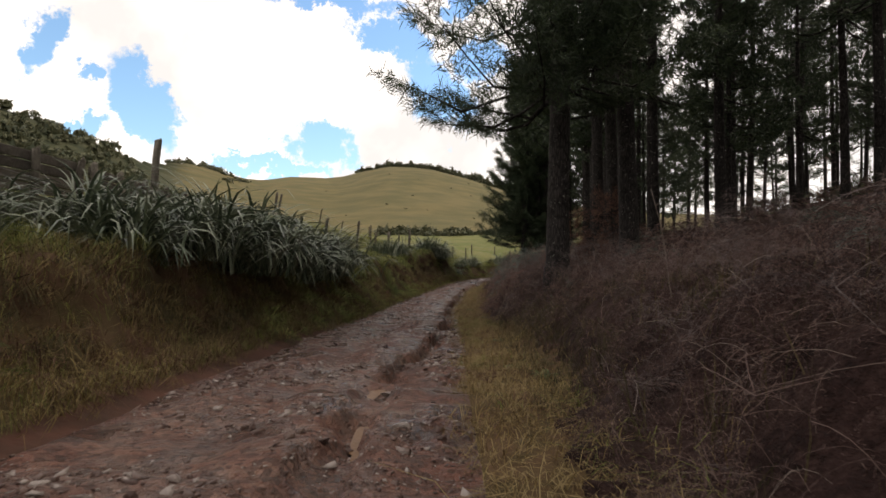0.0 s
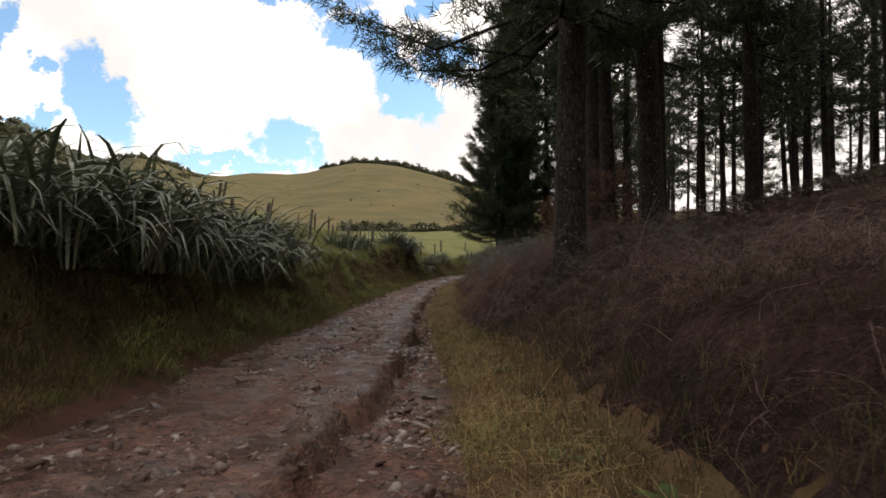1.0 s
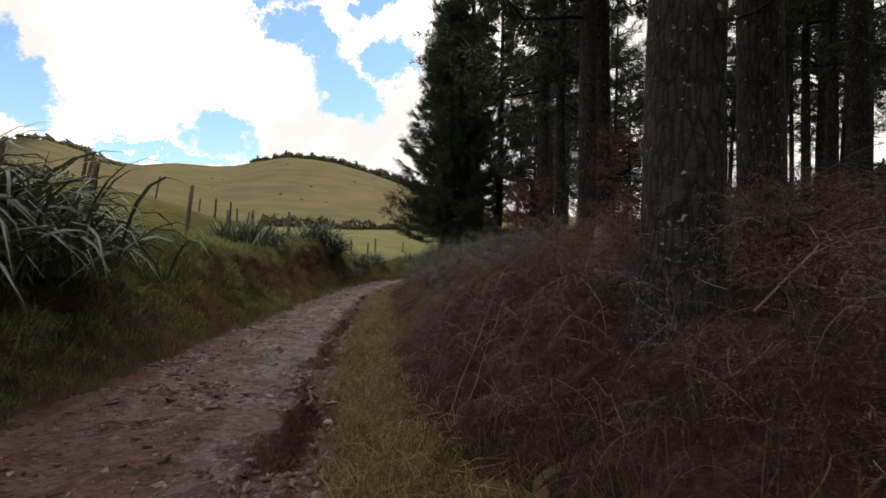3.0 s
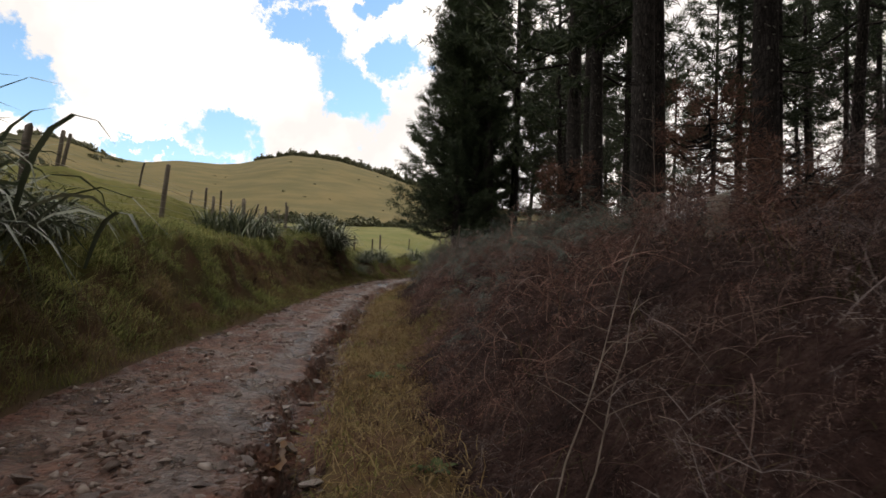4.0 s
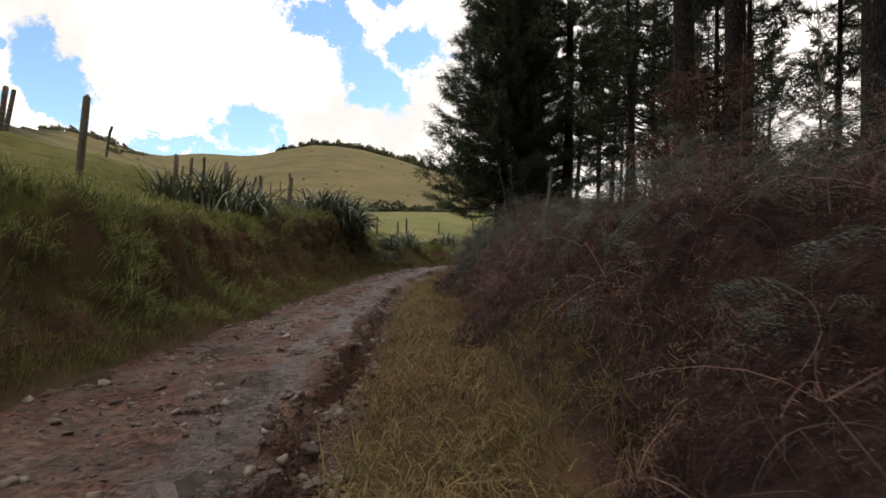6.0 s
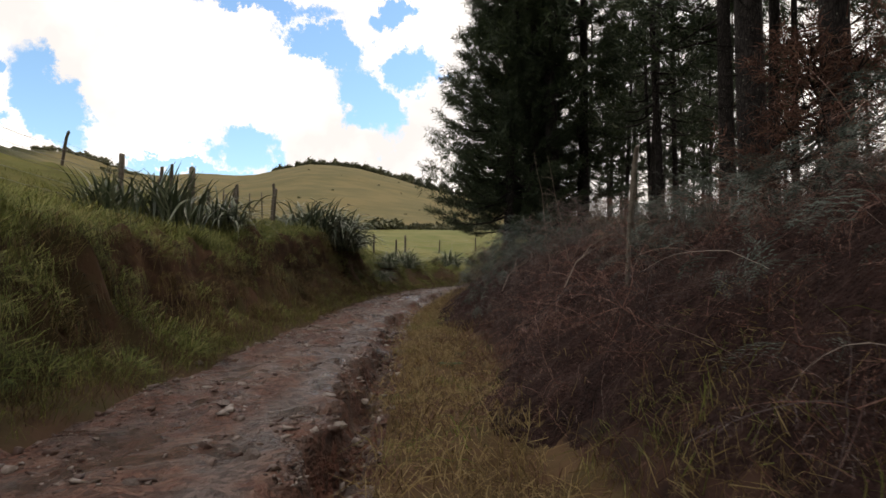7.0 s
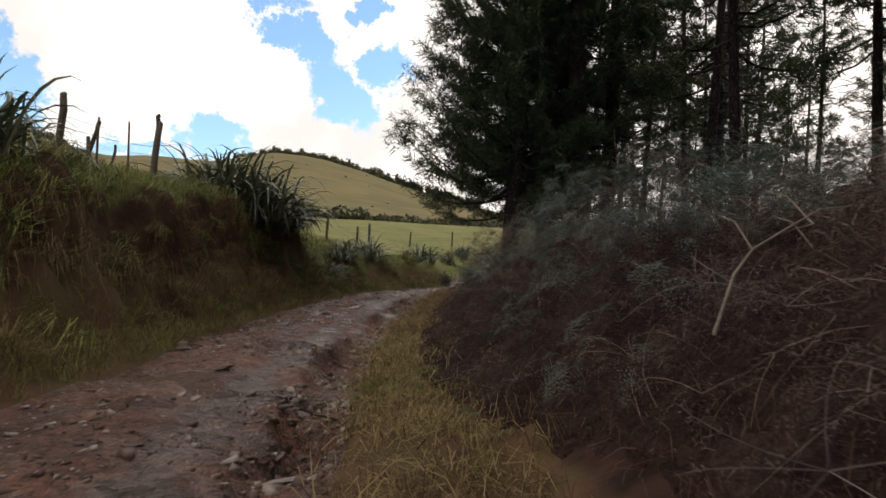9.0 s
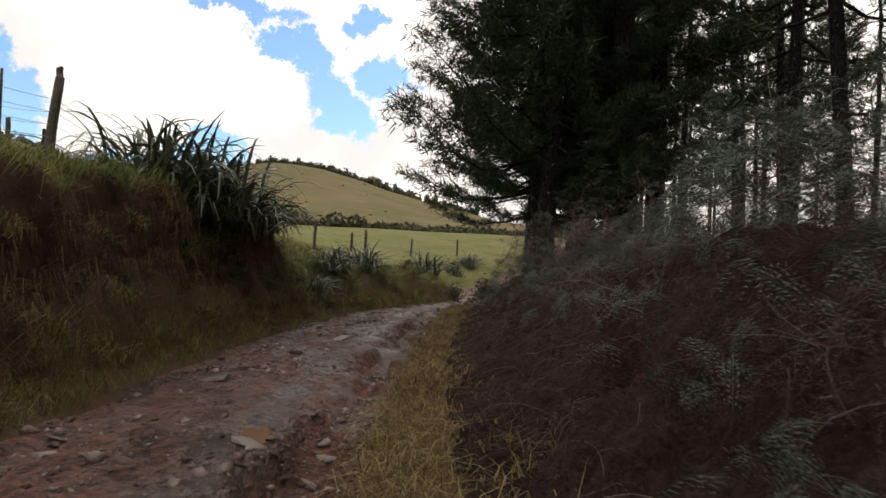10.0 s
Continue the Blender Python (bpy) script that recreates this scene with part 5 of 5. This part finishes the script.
def fallen_branch(x, y, ln, yaw, seed):
    rng = np.random.RandomState(seed)
    t = thing("fallen_branch", "curved grey fallen branch lying on bracken", "branch", "", pose(x, y, hgt(x, y) + 0.4 * float(mound(np.array([x]), np.array([y]), np.array([x - float(RIGHT(y))]))[0]) + 0.1, 0, 0, yaw))
    s = np.linspace(-1, 1, 9)
    p = np.stack([s * ln / 2, 0.12 * rng.normal(size=9) * 0.4, 0.25 - 0.45 * s * s + 0.03 * rng.normal(size=9)], -1)
    child("limb", mesh_np("limb", *tube(p, np.linspace(0.009, 0.004, 9), 5), M_TWIG, True), t)
    for k in range(4):
        c = p[2 + k]
        d = np.array([0.5, rng.choice([-0.7, 0.7]), 0.35]) * rng.uniform(0.35, 0.7)
        child("twig", mesh_np("twig", *tube([c, c + d * 0.5 + (0, 0, 0.05), c + d], [0.006, 0.004, 0.002], 4), M_TWIG), t)


for k, (x, y, ln, yaw) in enumerate([(4.6, 25.6, 2.4, 20), (4.2, 27.4, 1.8, 70), (3.6, 30.9, 1.8, 40), (4.0, 15.4, 1.6, 10), (4.6, 23.4, 1.6, 120), (3.65, 34.3, 1.0, 15)]):
    fallen_branch(x, y, ln, yaw, 820 + k)


def dock_mesh(seed):
    rng = np.random.RandomState(seed)
    parts_ = []
    for k in range(14):
        a, ln = rng.uniform(0, 6.283), rng.uniform(0.14, 0.28)
        s = np.linspace(0, 1, 6)
        d = np.array([math.cos(a), math.sin(a)])
        c = np.stack([d[0] * ln * s, d[1] * ln * s, ln * (0.75 * s - 0.75 * s * s * rng.uniform(0.6, 1.1)) + 0.02], -1)
        w = 0.24 * ln * np.sin(np.clip(s * 0.9 + 0.1, 0, 1) * math.pi) ** 0.7
        side = np.array([-d[1], d[0], 0.0])
        v = np.concatenate([c - side * w[:, None] + (0, 0, 0.012), c, c + side * w[:, None] + (0, 0, 0.012)])
        f = []
        for i in range(5):
            for o in (0, 6):
                f += [(o + i, o + i + 1, o + i + 7), (o + i, o + i + 7, o + i + 6)]
        parts_.append((v, np.array(f)))
    return mesh_np("dock_%d" % seed, *join(parts_), M_DOCK, True)


DOCKS = [dock_mesh(1), dock_mesh(2)]
for k, (x, y, s) in enumerate([(1.35, 7.6, 1.1), (1.05, 8.6, 0.9), (1.3, 19.0, 0.9), (1.1, 22.4, 1.2), (1.45, 23.0, 0.9), (2.0, 32.2, 1.0), (2.3, 33.2, 0.9), (2.6, 36.4, 0.8), (1.2, 12.4, 0.8)]):
    t = thing("dock_plant", "low broad-leaved green weed in the grass strip", "plant", "weeds beside the track", Matrix.LocRotScale((x, y, hgt(x, y)), Euler((0, 0, k)), (s * 0.75, s * 0.75, s * 0.75)))
    child("leaf_mass", DOCKS[k % 2], t, "", "stuff")


# ---- far scrub ----
def shrub_mesh(seed, n=260, wide=1.0, tall=1.0, leaf=0.22):
    rng = np.random.RandomState(seed)
    lumps = rng.normal(0, 0.35, (6, 3)) * (wide, wide, 0.5 * tall) + (0, 0, 0.55 * tall)
    c = lumps[rng.randint(0, 6, n)] + rng.normal(0, 0.24, (n, 3)) * (wide, wide, tall)
    c[:, 2] = np.abs(c[:, 2])
    v = c[:, None] + rng.normal(0, leaf, (n, 3, 3))
    stem = tube([(0, 0, -0.3), (0.03, 0, 0.3 * tall), (0, 0.04, 0.8 * tall)], [0.07, 0.05, 0.02], 5)
    return join([(v.reshape(-1, 3), np.arange(n * 3).reshape(-1, 3)), stem])


SHRUBS = [shrub_mesh(s) for s in (1, 2, 3, 4)]
shrub_data = [mesh_np("shrub_%d" % k, *s, M_SCRUB) for k, s in enumerate(SHRUBS)]
near_shrub = mesh_np("near_shrub", *shrub_mesh(21, 700, 1.0, 1.1, 0.07), M_SCRUB)
srng = random.Random(9)
az = -8.6
while az < 12.5:
    a = radians(az)
    rr = RIDGE_FAR * float(np.interp(az, RIDGE[:, 0], RIDGE[:, 2])) - srng.uniform(-2, 3)
    x, y = rr * math.sin(a), rr * math.cos(a)
    s = srng.uniform(1.3, 2.6) * (0.7 if az < -6 else 1.0)
    t = thing("ridge_shrub", "small dark tree on the skyline of the hill", "shrub", "trees along the ridge", Matrix.LocRotScale((x, y, hgt(x, y) - 0.2), Euler((0, 0, az)), (s, s, s * srng.uniform(0.9, 1.5))))
    child("foliage", shrub_data[srng.randrange(4)], t, "", "stuff")
    az += srng.uniform(0.12, 0.36) if not 7.2 < az < 9.0 else 0.7


def far_scrub(name, n, seed, az0, az1, r0, r1, size, label, keep=None, leaf=0.3, count=90):
    rng = np.random.RandomState(seed)
    a, r = np.radians(rng.uniform(az0, az1, n)), rng.uniform(r0, r1, n)
    x, y = r * np.sin(a), r * np.cos(a)
    if keep is not None:
        k = rng.rand(n) < keep(x, y)
        x, y = x[k], y[k]
    z = height(x, y)
    stuff(name, scatter([shrub_mesh(s, count, 1.2, 0.8, leaf) for s in (5, 6, 7)], np.stack([x, y, z - 0.1], -1), turns(rng.uniform(0, 6, len(x)), np.zeros(len(x)), np.zeros(len(x))), rng.uniform(*size, len(x)), seed), M_SCRUB, label, "scrub")


far_scrub("scrub", 420, 91, 1.5, 34, 93, 100, (0.25, 0.7), "dark line of low scrub across the foot of the hill")
far_scrub("scrub", 60, 92, -6, 3, 90, 97, (0.5, 1.1), "low scrub at the foot of the hill")
far_scrub("scrub", 2000, 93, -60, -27.5, 84, 128, (0.4, 1.3), "patches of dark scrub on the steep hillside", lambda x, y: 0.25 + 0.75 * step(-0.06, 0.08, fbm(x, y, 16, 3, 51)))
far_scrub("scrub", 160, 97, -29, -19, 200, 310, (0.6, 1.8), "dark scrub on the shoulder of the far hill", lambda x, y: step(-0.05, 0.1, fbm(x, y, 30, 3, 54)))
far_scrub("scrub", 26, 94, -12, 9, 110, 260, (0.15, 0.4), "small scattered tussocks on the grassy hill")
far_scrub("scrub", 110, 95, 26, 75, 40, 54, (0.5, 1.0), "young scrub along the crest behind the pines", None, 0.1, 200)

for k, (x, y, s) in enumerate([(7.5, 57.2, 0.8), (10.2, 58.6, 0.7), (6.9, 60.2, 0.55), (5.2, 63.0, 0.6), (8.6, 68.5, 0.7)]):
    t = thing("shrub", "small dark leafy shrub at the paddock edge", "shrub", "shrubs at the paddock edge", Matrix.LocRotScale((x, y, hgt(x, y) - 0.1), Euler((0, 0, k)), (s, s, s)))
    child("foliage", near_shrub, t, "", "stuff")
far_scrub("scrub", 26, 96, -33, -20, 78, 105, (1.0, 2.2), "dark bushes on the slope above the paddock", None, 0.14, 260)

# ---- water, stones ----
def puddle(x, y, ln, wide, seed):
    rng = np.random.RandomState(seed)
    th = np.linspace(0, 2 * math.pi, 28, endpoint=False)
    rad = 1 + 0.22 * np.sin(th * 3 + seed) + 0.12 * rng.normal(size=28)
    px, py = x + wide / 2 * rad * np.cos(th), y + ln / 2 * rad * np.sin(th)
    z = float(np.percentile(height(x + 0.6 * (px - x), y + 0.8 * (py - y)), 35)) + 0.012
    v = np.concatenate([[[x, y, z]], np.stack([px, py, np.full(28, z)], -1)])
    f = [(0, 1 + i, 1 + (i + 1) % 28) for i in range(28)]
    tagged(new("puddle", mesh_np("puddle", v, f, M_WATER)), "shallow muddy brown puddle in the wheel rut", "water", kind="structure")


for k, (x, y, ln, w) in enumerate([(-0.66, 5.1, 1.2, 0.26), (-0.86, 7.5, 0.9, 0.2), (-0.7, 3.0, 1.0, 0.28), (-0.6, 10.2, 0.7, 0.2), (0.05, 20.3, 0.8, 0.25), (0.45, 27.0, 0.7, 0.2), (1.3, 40.4, 0.5, 0.35)]):
    puddle(x, y, ln, w, k)


def stone_mesh(seed, n=13):
    rng = np.random.RandomState(seed)
    bm = bmesh.new()
    for k in range(n):
        p = rng.normal(size=3)
        p = p / np.linalg.norm(p) * rng.uniform(0.8, 1.1)
        bm.verts.new((p[0], p[1] * 0.75, p[2] * 0.45))
    bmesh.ops.convex_hull(bm, input=bm.verts)
    bmesh.ops.delete(bm, geom=[v for v in bm.verts if not v.link_faces], context="VERTS")
    me = bpy.data.meshes.new("stone_%d" % seed)
    bmesh.ops.triangulate(bm, faces=bm.faces)
    bm.to_mesh(me)
    bm.free()
    me.materials.append(M_STONE)
    return me


STONES = [stone_mesh(s) for s in range(8)]
grng = random.Random(12)
big = [(2.5, 43.5, 0.2), (2.3, 41.4, 0.15), (1.3, 40.2, 0.17), (0.6, 42.6, 0.2), (0.3, 22.1, 0.13), (0.42, 24.9, 0.1), (0.35, 26.0, 0.12), (0.5, 27.5, 0.1), (3.1, 45.6, 0.2), (2.0, 46.4, 0.22), (1.7, 47.6, 0.2), (-0.9, 36.6, 0.12), (-1.5, 33.0, 0.12)]
for k in range(90):
    y = 18.8 + 3.0 * grng.random()
    big.append((float(RIGHT(y)) - 0.35 - 1.5 * grng.random(), y, 0.03 + 0.06 * grng.random() ** 2))
for k in range(40):
    y = 17 + 20 * grng.random()
    big.append((float(RIGHT(y)) - 0.3 + grng.gauss(0, 0.12), y, 0.06 + 0.09 * grng.random()))
while len(big) < 299:
    y = 3 + 46 * grng.random() ** 0.9
    lx, rx = float(LEFT(y)), float(RIGHT(y))
    u = grng.random()
    x = rx - 0.35 + grng.gauss(0, 0.3) if u < 0.35 else (lx + grng.random() * 0.5 if u < 0.55 else lx + (rx - lx) * grng.random())
    if x < rx + 0.02:
        big.append((x, y, 0.028 + 0.1 * grng.random() ** 3))
for x, y, s in big:
    ob = child("stone", STONES[grng.randrange(8)], road)
    ob.location = (x, y, hgt(x, y) + s * 0.12)
    ob.rotation_euler = (grng.gauss(0, 0.2), grng.gauss(0, 0.2), grng.uniform(0, 6.28))
    ob.scale = (s, s * grng.uniform(0.7, 1.3), s * grng.uniform(0.6, 1.1) * (0.5 if s > 0.12 else 1))


def gravel(name, n, seed, points, small, large, power, patch, label):
    rng = np.random.RandomState(seed)
    y = 2 + 56 * rng.rand(n) ** 1.2
    lx, rx = LEFT(y), RIGHT(y)
    x = lx + (rx - lx) * rng.rand(n)
    edge = (rng.rand(n) < 0.35) & (y > 9) & (y < 42)
    x = np.where(edge, rx - 0.02 - np.abs(rng.normal(0.35, 0.3, n)), x)
    k = (x > lx) & ((fbm(x, y, 0.9, 3, 61) + 0.12 * (rng.rand(n) - 0.3) - 0.14 * np.exp(-((x - rx + 1.0) / 0.3) ** 2)) > patch)
    x, y = x[k], y[k]
    temps = []
    for s in range(6):
        me = stone_mesh(40 + s + seed, points)
        temps.append((np.array([v.co for v in me.vertices]), np.array([p.vertices[:] for p in me.polygons])))
    rot = turns(rng.uniform(0, 6.28, len(x)), rng.normal(0, 0.35, len(x)), rng.normal(0, 0.35, len(x)))
    ob = new(name, mesh_np(name, *scatter(temps, np.stack([x, y, height(x, y)], -1), rot, small + large * rng.rand(len(x)) ** power, seed), M_PEBBLE))
    ob.parent = road
    tagged(ob, label, kind="stuff")


gravel("gravel", 26000, 31, 6, 0.009, 0.032, 2.0, -0.09, "loose grey and brown gravel")
gravel("rubble", 8000, 32, 8, 0.022, 0.085, 2.2, 0.0, "broken angular stones in the ruts")
